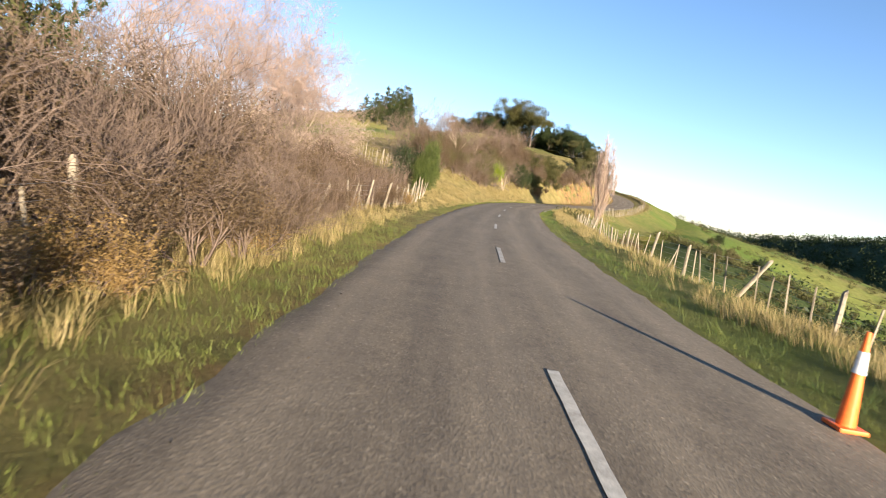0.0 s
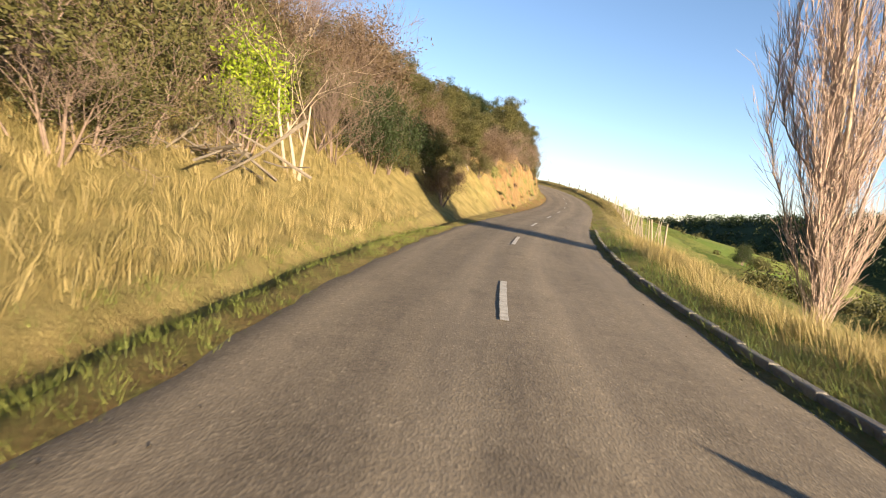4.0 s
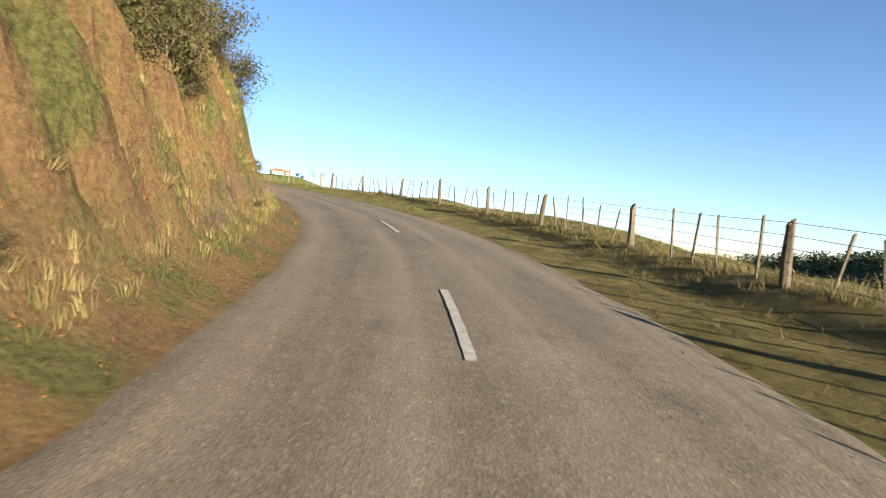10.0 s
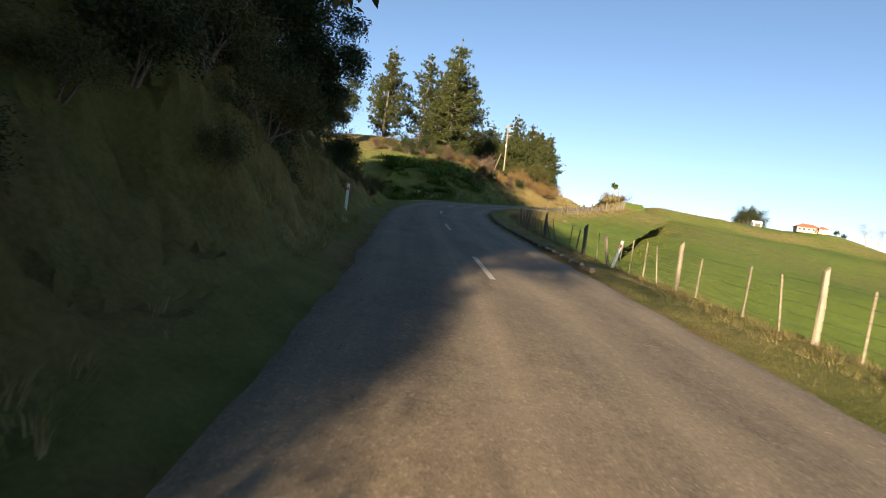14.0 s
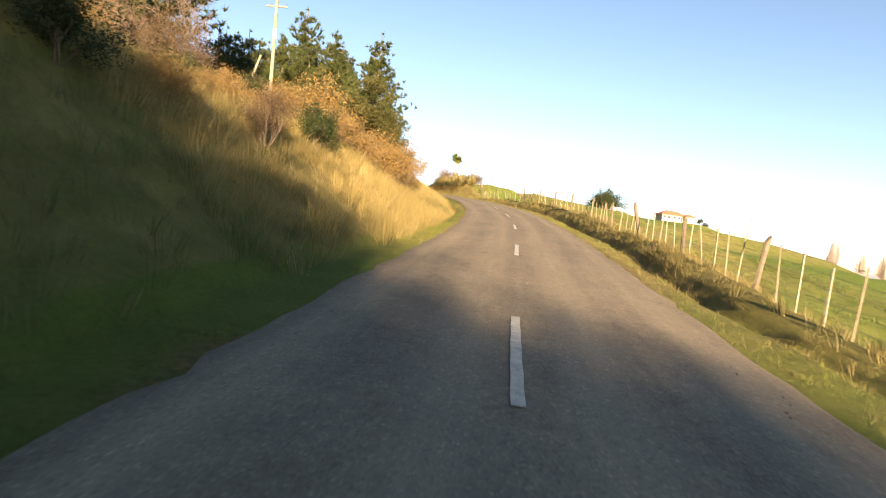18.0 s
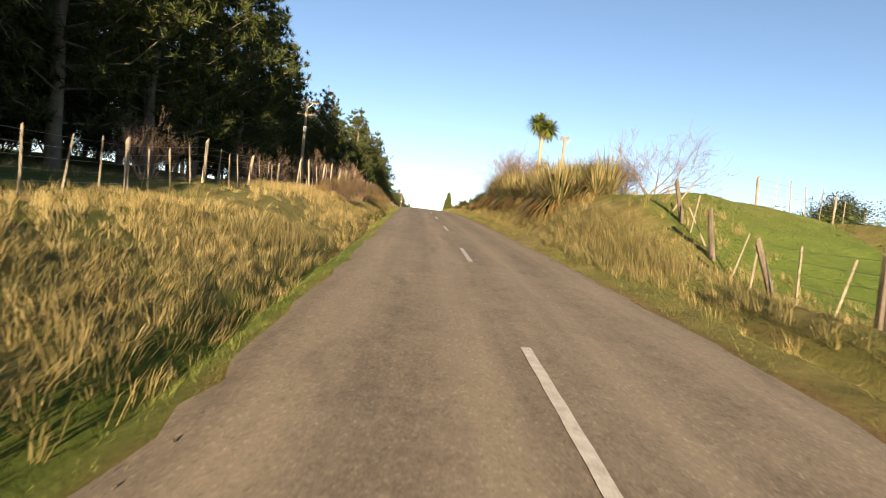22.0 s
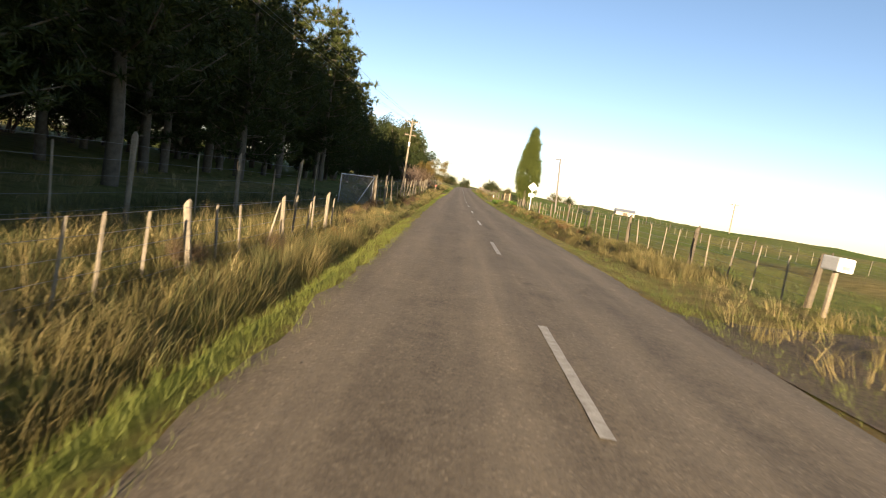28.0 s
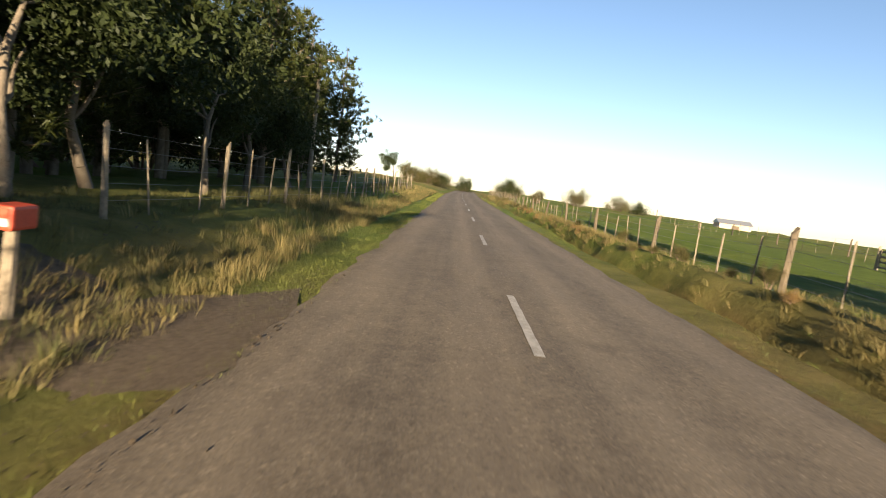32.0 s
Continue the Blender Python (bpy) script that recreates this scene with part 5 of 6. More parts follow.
# right of the road
plant("poplar", "poplar", 78.3, 7.6, 1.0, turn=heading(78), lean=-0.04)
belt(OLIVE + BROWN + DARK, "scrub", 4, 70, 12, 26, 40, 0.45, 0.9)
belt(OLIVE + RUST, "scrub", 0, 70, 7.5, 11, 20, 0.2, 0.4)
belt(DARK + OLIVE, "scrub", 88, 140, 20, 50, 24, 0.5, 0.9)
for i in range(56):
    plant(random.choice(FLAX), "flax", rnd(375, 402), rnd(5.2, 8.0), rnd(0.8, 1.2))
belt(THICK + BROWN + OLIVE, "shrub", 375, 404, 7.4, 9.4, 18, 0.55, 0.85)
for s, d, k in ((397, 6.4, 1.2), (399.5, 7.0, 1.35), (402, 6.8, 1.2), (395.5, 7.6, 1.3)):
    plant(random.choice(THICK), "shrub", s, d, k * 0.75)
for s, d, k in ((396.5, 5.4, 1.15), (398.5, 5.9, 1.25), (400.5, 5.6, 1.1), (396, 6.6, 1.3), (399, 6.8, 1.25)):
    plant(random.choice(FLAX), "flax", s, d, k)
plant("cabbage", "cabbage_tree", 395, 8.2, 1.2)
belt(OLIVE + DARK + RUST, "bush", 386, 418, 4.4, 6.2, 44, 0.22, 0.42)
belt(RUST, "bracken", 398, 430, 4.2, 6, 14, 0.3, 0.5)
belt(DARK + OLIVE + RUST, "bush", 414, 446, 4.3, 5.9, 46, 0.16, 0.3)
belt(RUST + OLIVE, "bracken", 488, 542, 4.4, 5.4, 40, 0.1, 0.2)
belt(RUST + OLIVE, "bracken", 566, 640, 4.4, 5.4, 46, 0.1, 0.2)
belt(RUST + OLIVE + BROWN, "bracken", 466, 560, -5.4, -4.3, 44, 0.1, 0.22)
plant("column", "conifer", 546, 7.9, 0.95)
plant("pine2", "pine", 555, 9.2, 0.5)
for i in range(24):
    plant("lily", "lily", rnd(542.5, 549), rnd(4.5, 6.4), rnd(0.95, 1.3))
# distant trees
for x, y, k, kk in ((3.7, 420.5, 2.6, "dark0"), (6, 423, 2.4, "dark1"), (1.8, 421.5, 2.2, "dark2"), (1.5, 423, 1.0, "bare2"), (36.9, 419.6, 1.0, "bare0"), (40, 421, 0.9, "bare1"), (29, 425, 0.6, "dark1"), (31, 428, 0.6, "dark2")):
    s, d = nearest([x], [y])
    plant(kk, "tree", s[0], d[0], k)
for s, d, k, kk in ((690, -9, 1.3, "olive0"), (694, -6, 1.0, "dark2"), (700, -12, 1.2, "olive1"), (696, -14, 1.4, "olive1"), (670, -14, 0.9, "darktree1"), (684, 10, 1.2, "dark2"), (690, 8, 0.9, "olive0"), (700, 12, 1.2, "olive1"), (706, 0, 1.1, "dark2"), (710, -6, 1.2, "olive0"), (682, 16, 0.8, "olive1"), (678, 24, 1.2, "olive1"), (684, 34, 1.1, "olive0"), (690, 40, 1.0, "dark2"), (560, 120, 1.8, "darktree0"), (566, 122, 1.8, "darktree1"), (572, 121, 1.9, "darktree2"), (580, 124, 1.7, "darktree1"), (575, 128, 1.8, "darktree0"), (586, 126, 1.6, "darktree2")):
    plant(kk, "tree", s, d, k * (1.5 if kk[:4] != "dark" or kk == "dark2" else 1.0), sink=0.9 * k)
for i in range(5):
    s, d = nearest([70 + 4 * i + rnd(-1, 1) + (3 if i else 0)], [447 - 2 * i])
    plant("poplar", "poplar", s[0], d[0], rnd(0.95, 1.1))

GRASS_BRIGHT = leafy("bright_grass", [(0.07, 0.09, 0.015), (0.14, 0.165, 0.03), (0.24, 0.245, 0.06)])
# darker verge grass: the plantation's shade is put into its blade colours
GRASS_SHADE = leafy("shade_toned_grass", [(0.03, 0.042, 0.012), (0.065, 0.08, 0.022), (0.12, 0.125, 0.04), (0.2, 0.17, 0.07)], 0.65, 0.25)
GRASS_RANK = leafy("rank_grass", [(0.05, 0.05, 0.014), (0.10, 0.095, 0.03), (0.19, 0.155, 0.06), (0.28, 0.215, 0.09)], 0.65, 0.25)
# ---- grass and litter ----
grass("dry_grass", "long dry straw-coloured roadside grass", -20, 62, -6.5, -3.5, 75, 0.3, GRASS_DRY, 1)
grass("green_grass", "short green verge grass", -20, 90, -4.2, -2.55, 190, 0.12, GRASS_BRIGHT, 2)
grass("dry_grass", "long dry straw-coloured grass on a bank", 36, 100, -12, -4.0, 85, 0.36, GRASS_DRY, 3)
grass("green_grass", "rank green verge grass above a drop", -20, 100, 2.9, 7.5, 60, 0.26, GRASS_GREEN, 4)
grass("dry_grass", "dry seeding grass along a fence", -20, 92, 3.8, 8, 26, 0.5, GRASS_DRY, 5)
grass("green_grass", "green grass tufts on a clay cliff", 100, 250, -7.5, -3.1, 150, 0.28, GRASS_BRIGHT, 6, gap=0.36)
grass("dry_grass", "dry grass hanging on a clay cliff", 100, 250, -7.5, -3.1, 65, 0.3, GRASS_DRY, 7, gap=0.15)
grass("dry_grass", "long straw-coloured tufts at a clay cliff's foot", 127, 140, -4.6, -2.9, 130, 0.3, GRASS_RANK, 31, gap=0.2)
grass("green_grass", "short dull verge grass", 100, 300, 2.9, 7, 70, 0.14, GRASS_RANK, 8)
grass("dry_grass", "dry roadside grass below a fence", 100, 350, 3.8, 7, 40, 0.2, GRASS_DRY, 9)
grass("dry_grass", "tall bleached grass on a bank", 287, 322, -11, -3.4, 200, 0.55, GRASS_DRY, 10, 0.0034, 0.6)
grass("green_grass", "green verge grass under a bank", 225, 340, -3.7, -2.55, 220, 0.11, GRASS_BRIGHT, 11)
grass("dry_grass", "tall bleached grass along a fence", 322, 430, -7.8, -3.6, 150, 0.36, GRASS_DRY, 12)
grass("green_grass", "mown green verge grass beside the seal", 340, 450, -3.5, -2.5, 260, 0.1, GRASS_BRIGHT, 13)
grass("green_grass", "rough verge grass beside the seal", 450, 640, -3.5, -2.5, 260, 0.13, GRASS_BRIGHT, 23)
grass("dry_grass", "rank olive grass on a drain's bank", 120, 362, 4.3, 6.2, 120, 0.3, GRASS_RANK, 24)
grass("dry_grass", "rank olive grass on a drain's bank", 484, 660, 4.3, 6.4, 150, 0.32, GRASS_RANK, 25)
grass("dry_grass", "rank olive grass over a ditch", 306, 640, -5.2, -3.75, 190, 0.34, GRASS_RANK, 26)
grass("dry_grass", "rank grass under flax and scrub", 362, 450, 3.3, 5.4, 150, 0.34, GRASS_RANK, 30)
grass("dry_grass", "straw-coloured seeding grass along a fence", -20, 92, 4.2, 6.2, 110, 0.42, GRASS_DRY, 27)
grass("green_grass", "low green strip beside the seal", -20, 640, 2.75, 3.75, 170, 0.09, GRASS_BRIGHT, 28)
grass("green_grass", "green verge grass under a bank", 300, 480, 2.9, 8, 60, 0.16, GRASS_BRIGHT, 14)
grass("dry_grass", "dry grass along a bank", 330, 480, 3.6, 8.5, 30, 0.4, GRASS_DRY, 15)
grass("green_grass", "green verge and paddock grass", 480, 660, 2.9, 12, 50, 0.14, GRASS_GREEN, 16)
grass("dry_grass", "dry grass along a paddock fence", 480, 660, 4.2, 6.8, 30, 0.22, GRASS_DRY, 17)
grass("green_grass", "rank green grass on a shaded bank", 268.5, 292, -15, -3.8, 60, 0.4, GRASS_GREEN, 22)
grass("dry_grass", "brown rank grass on a shaded bank", 278, 292, -12, -3.6, 90, 0.4, GRASS_RANK, 29)
grass("green_grass", "rank green grass beside a fence, darkened as if shaded", 460, 640, -8.5, -3.8, 75, 0.36, GRASS_SHADE, 18)
grass("dry_grass", "dry seed heads along a fence", 460, 640, -6.6, -4.2, 26, 0.45, GRASS_DRY, 19, gap=0.3)
grass("dry_grass", "dry grass under pines", 330, 560, -14, -8, 14, 0.35, GRASS_DRY, 20)
grass("green_grass", "grazed green paddock grass", 140, 470, 8, 26, 8, 0.14, GRASS_GREEN, 21, 0.012)


# ---- poles, signs, gates and other made things ----
GALV = speckled("galvanised_steel", (0.32, 0.33, 0.34), (0.52, 0.53, 0.54), 8, 0.45, 0.1, metal=0.6)
WHITE = speckled("white_paint", (0.62, 0.62, 0.60), (0.82, 0.82, 0.80), 5, 0.5, 0.1)
RED = speckled("red_paint", (0.45, 0.05, 0.025), (0.62, 0.09, 0.04), 5, 0.5, 0.1)
ORANGE = speckled("orange_plastic", (0.75, 0.13, 0.02), (0.9, 0.2, 0.04), 5, 0.45, 0.05)
ROOF = speckled("terracotta_roof", (0.30, 0.09, 0.05), (0.45, 0.16, 0.09), 2, 0.7, 0.4)
WALL = speckled("cream_wall", (0.40, 0.32, 0.23), (0.56, 0.46, 0.34), 1, 0.8, 0.2)
GLASS = speckled("dark_window", (0.02, 0.025, 0.03), (0.05, 0.06, 0.07), 1, 0.1, 0)
CERAMIC = speckled("insulator", (0.10, 0.06, 0.05), (0.2, 0.13, 0.1), 9, 0.3, 0)
TIMBER = speckled("new_timber", (0.34, 0.25, 0.14), (0.58, 0.45, 0.28), 3, 0.8, 0.4)


def box(name, size, mat, at=(0, 0, 0), bevel=0.0, turn=None):
    bm = bmesh.new()
    bmesh.ops.create_cube(bm, size=1.0)
    bmesh.ops.scale(bm, vec=size, verts=bm.verts)
    if bevel:
        bmesh.ops.bevel(bm, geom=list(bm.edges), offset=bevel, segments=2, affect="EDGES", profile=0.6)
    if turn is not None:
        bmesh.ops.rotate(bm, cent=(0, 0, 0), matrix=turn.to_matrix(), verts=bm.verts)
    bmesh.ops.translate(bm, vec=at, verts=bm.verts)
    me = bpy.data.meshes.new(name)
    bm.to_mesh(me)
    bm.free()
    me.materials.append(mat)
    return me


def rod(name, pts, r0, r1, mat, sides=8):
    pts = [np.array(p, float) for p in pts]
    n = len(pts) - 1
    segs = [(pts[i], pts[i + 1], r0 + (r1 - r0) * i / n, r0 + (r1 - r0) * (i + 1) / n) for i in range(n)]
    v, f = tubes(segs, sides)
    caps = [tuple(range(sides))[::-1], tuple(len(v) - sides + i for i in range(sides))]
    me = mesh(name, v, [tuple(q) for q in f] + caps, mat, False)
    return me


def utility_pole(label, s, d, height, arms=(0.96, 0.82), mat=None, lean=0.0, wide=1.9, band=True, face=None):
    p = on_ground(s, d)
    root = thing("utility_pole", label, "utility pole", Matrix.LocRotScale(p, Euler((0, lean, heading(s) if face is None else face)), None), "utility poles")
    mat = mat or WOOD_GREY
    part("shaft", rod("shaft", [(0, 0, -0.4), (0, 0, height * 0.5), (0, 0, height)], 0.14, 0.09, mat, 10), root)
    if band:
        part("white_band", rod("white_band", [(0, 0, height * 0.62), (0, 0, height * 0.68)], 0.13, 0.128, WHITE, 10), root, "white painted band")
    tips = []
    for k, u in enumerate(arms):
        w = wide * (1 - 0.25 * k)
        arm = part("crossarm", box("crossarm", (w, 0.09, 0.11), mat, (0, 0.12, height * u), 0.01), root)
        for x in (-0.46, -0.28, 0.28, 0.46):
            part("insulator", rod("insulator", [(x * w, 0.12, height * u + 0.05), (x * w, 0.12, height * u + 0.13), (x * w, 0.12, height * u + 0.2)], 0.045, 0.025, CERAMIC, 8), arm)
            tips.append(root.matrix_world @ Vector((x * w, 0.12, height * u + 0.19)))
    part("brace", rod("brace", [(-0.5, 0.1, height * arms[0]), (0, 0.08, height * arms[0] - 0.5)], 0.02, 0.02, GALV, 5), root)
    part("brace", rod("brace", [(0.5, 0.1, height * arms[0]), (0, 0.08, height * arms[0] - 0.5)], 0.02, 0.02, GALV, 5), root)
    return root, tips


def power_wires(a, b, sag=0.8):
    segs = []
    for p, q in zip(a, b):
        pts = [np.array(p.lerp(q, i / 10)) - np.array([0, 0, sag * 4 * (i / 10) * (1 - i / 10)]) for i in range(11)]
        segs += [(pts[i], pts[i + 1], 0.009, 0.009) for i in range(10)]
    return tagged(new("power_line", fast_mesh("power_wires", *tubes(segs, 3), WIRE)), "thin sagging power lines between poles", "power line")


_, w1 = utility_pole("weathered wooden power pole with two crossarms", 317, -16.5, 11.0, lean=-0.03)
_, w2 = utility_pole("weathered wooden power pole with two crossarms and a white band", 396, -10.6, 6.9)
_, w3 = utility_pole("wooden power pole with one crossarm beside pines", 447, -9.5, 7.2, (0.97,))
_, w4 = utility_pole("tall wooden power pole with two crossarms and a white band", 539, -7.8, 8.4, (0.97, 0.78))
_, w5 = utility_pole("slender wooden power pole beside pines", 590, -9.5, 7.5, (0.97,), band=False)
_, w6 = utility_pole("pale concrete lamp-style pole beside a paddock", 553, 13.5, 7.6, (0.98,), CONCRETE, -0.08, 1.3, False)
_, w7 = utility_pole("pale wooden pole behind flax", 391.8, 9.2, 4.6, (0.97,), band=False, wide=0.6)
_, w8 = utility_pole("distant wooden pole in a paddock", 588.5, 56, 6.8, (0.97,), band=False)
power_wires(w2, w3)
power_wires(w3, w4[:4], 1.0)
power_wires(w4, w5, 0.6)


def stay(s, d, h):
    p = on_ground(s, d)
    root = thing("pole_stay", "leaning pale timber stay beside a power pole", "pole stay", Matrix.LocRotScale(p, Euler((0, 0.28, heading(s))), None))
    part("shaft", rod("shaft", [(0, 0, -0.3), (0, 0, h)], 0.09, 0.07, WOOD_GREY), root)


stay(317, -19.0, 5.5)


def road_sign(s, d):
    p = on_ground(s, d)
    root = thing("road_sign", "back of a diamond road sign on a white post", "road sign", Matrix.LocRotScale(p, Euler((0, 0, heading(s))), None))
    part("post", rod("post", [(0, 0, -0.3), (0, 0, 1.4), (0, 0, 2.65)], 0.045, 0.045, WHITE), root)
    part("plate", box("plate", (0.6, 0.02, 0.6), GALV, (0, -0.05, 2.35), 0.008, Euler((0, radians(45), 0))), root, "grey diamond plate")
    part("small_plate", box("small_plate", (0.5, 0.02, 0.32), GALV, (-0.02, -0.05, 1.62), 0.006), root, "grey rectangular plate")
    for z in (2.2, 2.5, 1.62):
        part("bracket", box("bracket", (0.12, 0.06, 0.03), GALV, (0, -0.02, z)), root)


road_sign(520.4, 5.6)


def letter_box(label, s, d, mat, h=1.05, size=(0.34, 0.45, 0.28)):
    p = on_ground(s, d)
    root = thing("letter_box", label, "letter box", Matrix.LocRotScale(p, Euler((0, 0.04, heading(s) + 0.1)), None))
    part("post", post_mesh("post", h, 0.06, WOOD_GREY, 33), root)
    body = part("body", box("body", size, mat, (0, 0, h + size[2] / 2 - 0.02), 0.03), root)
    part("flap", box("flap", (size[0] * 0.75, 0.015, size[2] * 0.3), mat, (0, -size[1] / 2 - 0.008, h + size[2] * 0.65), 0.004), body)
    part("number_plate", box("number_plate", (0.16, 0.008, 0.07), GALV, (0, -size[1] / 2 - 0.006, h + size[2] * 0.25)), body, "small plain plate")


letter_box("white metal letter box on a leaning timber post", 480.2, 6.2, WHITE, 0.95)
letter_box("red metal letter box on a timber post", 562.1, -4.85, RED, 0.85, (0.22, 0.36, 0.22))
letter_box("small grey letter box on a bank beside a side road", 271.0, -8.6, WHITE, 0.6, (0.2, 0.26, 0.2))


def marker(label, s, d, mat=WHITE, lean=0.0, h=0.95):
    p = on_ground(s, d)
    root = thing("marker_post", label, "marker post", Matrix.LocRotScale(p, Euler((0, lean, heading(s))), None), "marker posts")
    part("blade", box("blade", (0.09, 0.02, h), mat, (0, 0, h / 2 - 0.1), 0.004), root)
    part("reflector", box("reflector", (0.06, 0.006, 0.09), RED, (0, -0.014, h - 0.26)), root, "red reflector")


marker("white plastic edge marker post on the verge", 231, -3.6)
marker("leaning white plastic edge marker post beside a fence", 228.5, 4.5, lean=0.25)
marker("short white marker post in the verge", 564.2, 4.9, h=0.6)


def cone(s, d):
    q = road_top(s, d)
    root = thing("traffic_cone", "orange traffic cone with a white band on the seal", "traffic cone", Matrix.Translation(q))
    part("base", box("base", (0.26, 0.26, 0.04), ORANGE, (0, 0, 0.022), 0.012), root)
    part("body", rod("body", [(0, 0, 0.03), (0, 0, 0.45), (0, 0, 0.9)], 0.08, 0.022, ORANGE, 20), root)
    part("band", rod("band", [(0, 0, 0.52), (0, 0, 0.72)], 0.054, 0.04, WHITE, 20), root, "white reflective band")


cone(2.6, 2.65)


def rail_gate(label, s0, d0, s1, d1, mat, rails=5, h=1.15, brace=True, name="gate"):
    """A timber gate between two stout posts."""
    a, b = on_ground(s0, d0), on_ground(s1, d1)
    span = (b - a).length
    ang = math.atan2(b.y - a.y, b.x - a.x)
    root = thing(name, label, "gate", Matrix.LocRotScale(a, Euler((0, -math.atan2(b.z - a.z, math.hypot(b.x - a.x, b.y - a.y)), ang)), None))
    for x in (0, span):
        part("post", post_mesh("post", h + 0.2, 0.1, mat, int(x * 10)), root, "", Matrix.Translation((x, 0, 0)))
    for i in range(rails):
        part("rail", box("rail", (span - 0.2, 0.035, 0.12), mat, (span / 2, 0, 0.22 + (h - 0.25) * i / (rails - 1)), 0.006), root)
    for x in np.arange(0.3, span, 1.1):
        part("upright", box("upright", (0.1, 0.03, h - 0.1), mat, (x, 0.034, 0.2 + (h - 0.2) / 2), 0.006), root)
    if brace:
        part("brace", box("brace", (math.hypot(span * 0.8, h * 0.7), 0.03, 0.09), mat, (span / 2, -0.034, 0.25 + h * 0.4), 0.006, Euler((0, -math.atan2(h * 0.7, span * 0.8), 0))), root)
    return root


rail_gate("weathered timber rail gate beside a farm track", 468.6, 6.2, 472.2, 6.6, WOOD_GREY, 4)
rail_gate("pale timber rail fence panel at a farm entrance", 557.5, 6.2, 553.2, 6.6, TIMBER, 5, 1.05, False, "rail_fence")
rail_gate("dark timber rail yard fence at a farm entrance", 553, 6.8, 546.5, 8.0, WOOD_DARK, 4, 1.1, False, "rail_fence")
rail_gate("dark timber farm gate at a farm entrance", 561, 6.0, 557.6, 6.2, WOOD_DARK, 5, 1.0, True)
rail_gate("long timber stock yard rails in a paddock", 575, 24, 592, 25, WOOD_GREY, 4, 1.2, False, "rail_fence")


def mesh_gate(s0, d0, s1, d1, h=1.75):
    """A pipe frame gate filled with diamond mesh, one stay across it."""
    a, b = on_ground(s0, d0), on_ground(s1, d1)
    span = math.hypot(b.x - a.x, b.y - a.y)
    a.z -= 0.3
    root = thing("mesh_gate", "galvanised pipe gate with diamond mesh among long grass", "gate", Matrix.LocRotScale(a, Euler((0, 0, math.atan2(b.y - a.y, b.x - a.x))), None))
    fr = [(0, 0, 0.05), (0, 0, h), (span, 0, h), (span, 0, 0.05), (0, 0, 0.05)]
    part("frame", rod("frame", fr, 0.03, 0.03, GALV, 6), root)
    part("stay", rod("stay", [(span * 0.45, -0.03, 0.05), (span, -0.03, h)], 0.025, 0.025, GALV, 6), root)
    segs, k = [], 0.11
    for i in range(int((span + h) / k)):
        x = i * k
        for sg in (1, -1):
            x0, x1 = (x - h, x) if sg > 0 else (x, x - h)
            z0, z1 = 0.05, h
            def clip(xa, za, xb, zb):
                t0, t1 = 0.0, 1.0
                dx = xb - xa
                for lim, low in ((0, True), (span, False)):
                    t = (lim - xa) / dx
                    if (dx > 0) == low:
                        t0 = max(t0, t)
                    else:
                        t1 = min(t1, t)
                return (t0, t1) if t1 > t0 else None
            c = clip(x0, z0, x1, z1)
            if c:
                A, B = np.array([x0, 0, z0]), np.array([x1, 0, z1])
                segs.append((A + (B - A) * c[0], A + (B - A) * c[1], 0.005, 0.005))
    part("netting", fast_mesh("netting", *tubes(segs, 3), WIRE), root, "rusty diamond netting")
    part("gatepost", box("gatepost", (0.2, 0.2, 1.9), WOOD_DARK, (span + 0.18, 0, 0.75), 0.02), root, "stout dark timber post")


mesh_gate(494.6, -6.4, 499.2, -5.6, 1.6)


def house():
    """A low country house: cream walls, hipped terracotta roof, windows and a verandah post row."""
    s, d = nearest([20.8], [420.2])
    p = on_ground(s[0], d[0])
    root = thing("house", "low cream house with a terracotta hipped roof on a hill", "house", Matrix.LocRotScale(p, Euler((0, 0, 0.35)), (0.52, 0.52, 0.62)))
    part("wall", box("wall", (13, 7, 2.9), WALL, (0, 0, 1.2)), root)
    part("wall", box("wall", (5, 4.5, 2.7), WALL, (7.5, -3.5, 1.1)), root)
    for nm, (w, dd, z, cx, cy, hh) in (("roof", (14.4, 8.4, 2.65, 0, 0, 1.9)), ("roof", (6.2, 5.6, 2.45, 7.5, -3.6, 1.3))):
        x, y = w / 2, dd / 2
        r = max(0.4, x - y)
        v = [(-x, -y, z), (x, -y, z), (x, y, z), (-x, y, z), (-r, 0, z + hh), (r, 0, z + hh), (-x, -y, z - 0.15), (x, -y, z - 0.15), (x, y, z - 0.15), (-x, y, z - 0.15)]
        v = [(a + cx, b + cy, c) for a, b, c in v]
        part(nm, mesh(nm, v, [(0, 1, 5, 4), (2, 3, 4, 5), (1, 2, 5), (3, 0, 4), (0, 6, 7, 1), (1, 7, 8, 2), (2, 8, 9, 3), (3, 9, 6, 0), (9, 8, 7, 6)], ROOF), root)
    for x in (-5, -2.6, 0.2, 2.8):
        w = part("window", box("window", (1.5, 0.08, 1.1), WHITE, (x, -3.52, 1.6), 0.02), root)
        part("pane", box("pane", (1.3, 0.04, 0.9), GLASS, (x, -3.57, 1.6)), w)
    part("door", box("door", (0.95, 0.06, 2.05), WOOD_DARK, (4.2, -3.52, 1.05), 0.01), root)
    part("chimney", box("chimney", (0.6, 0.6, 1.4), ROOF, (-2, 1, 4.3), 0.02), root)


house()


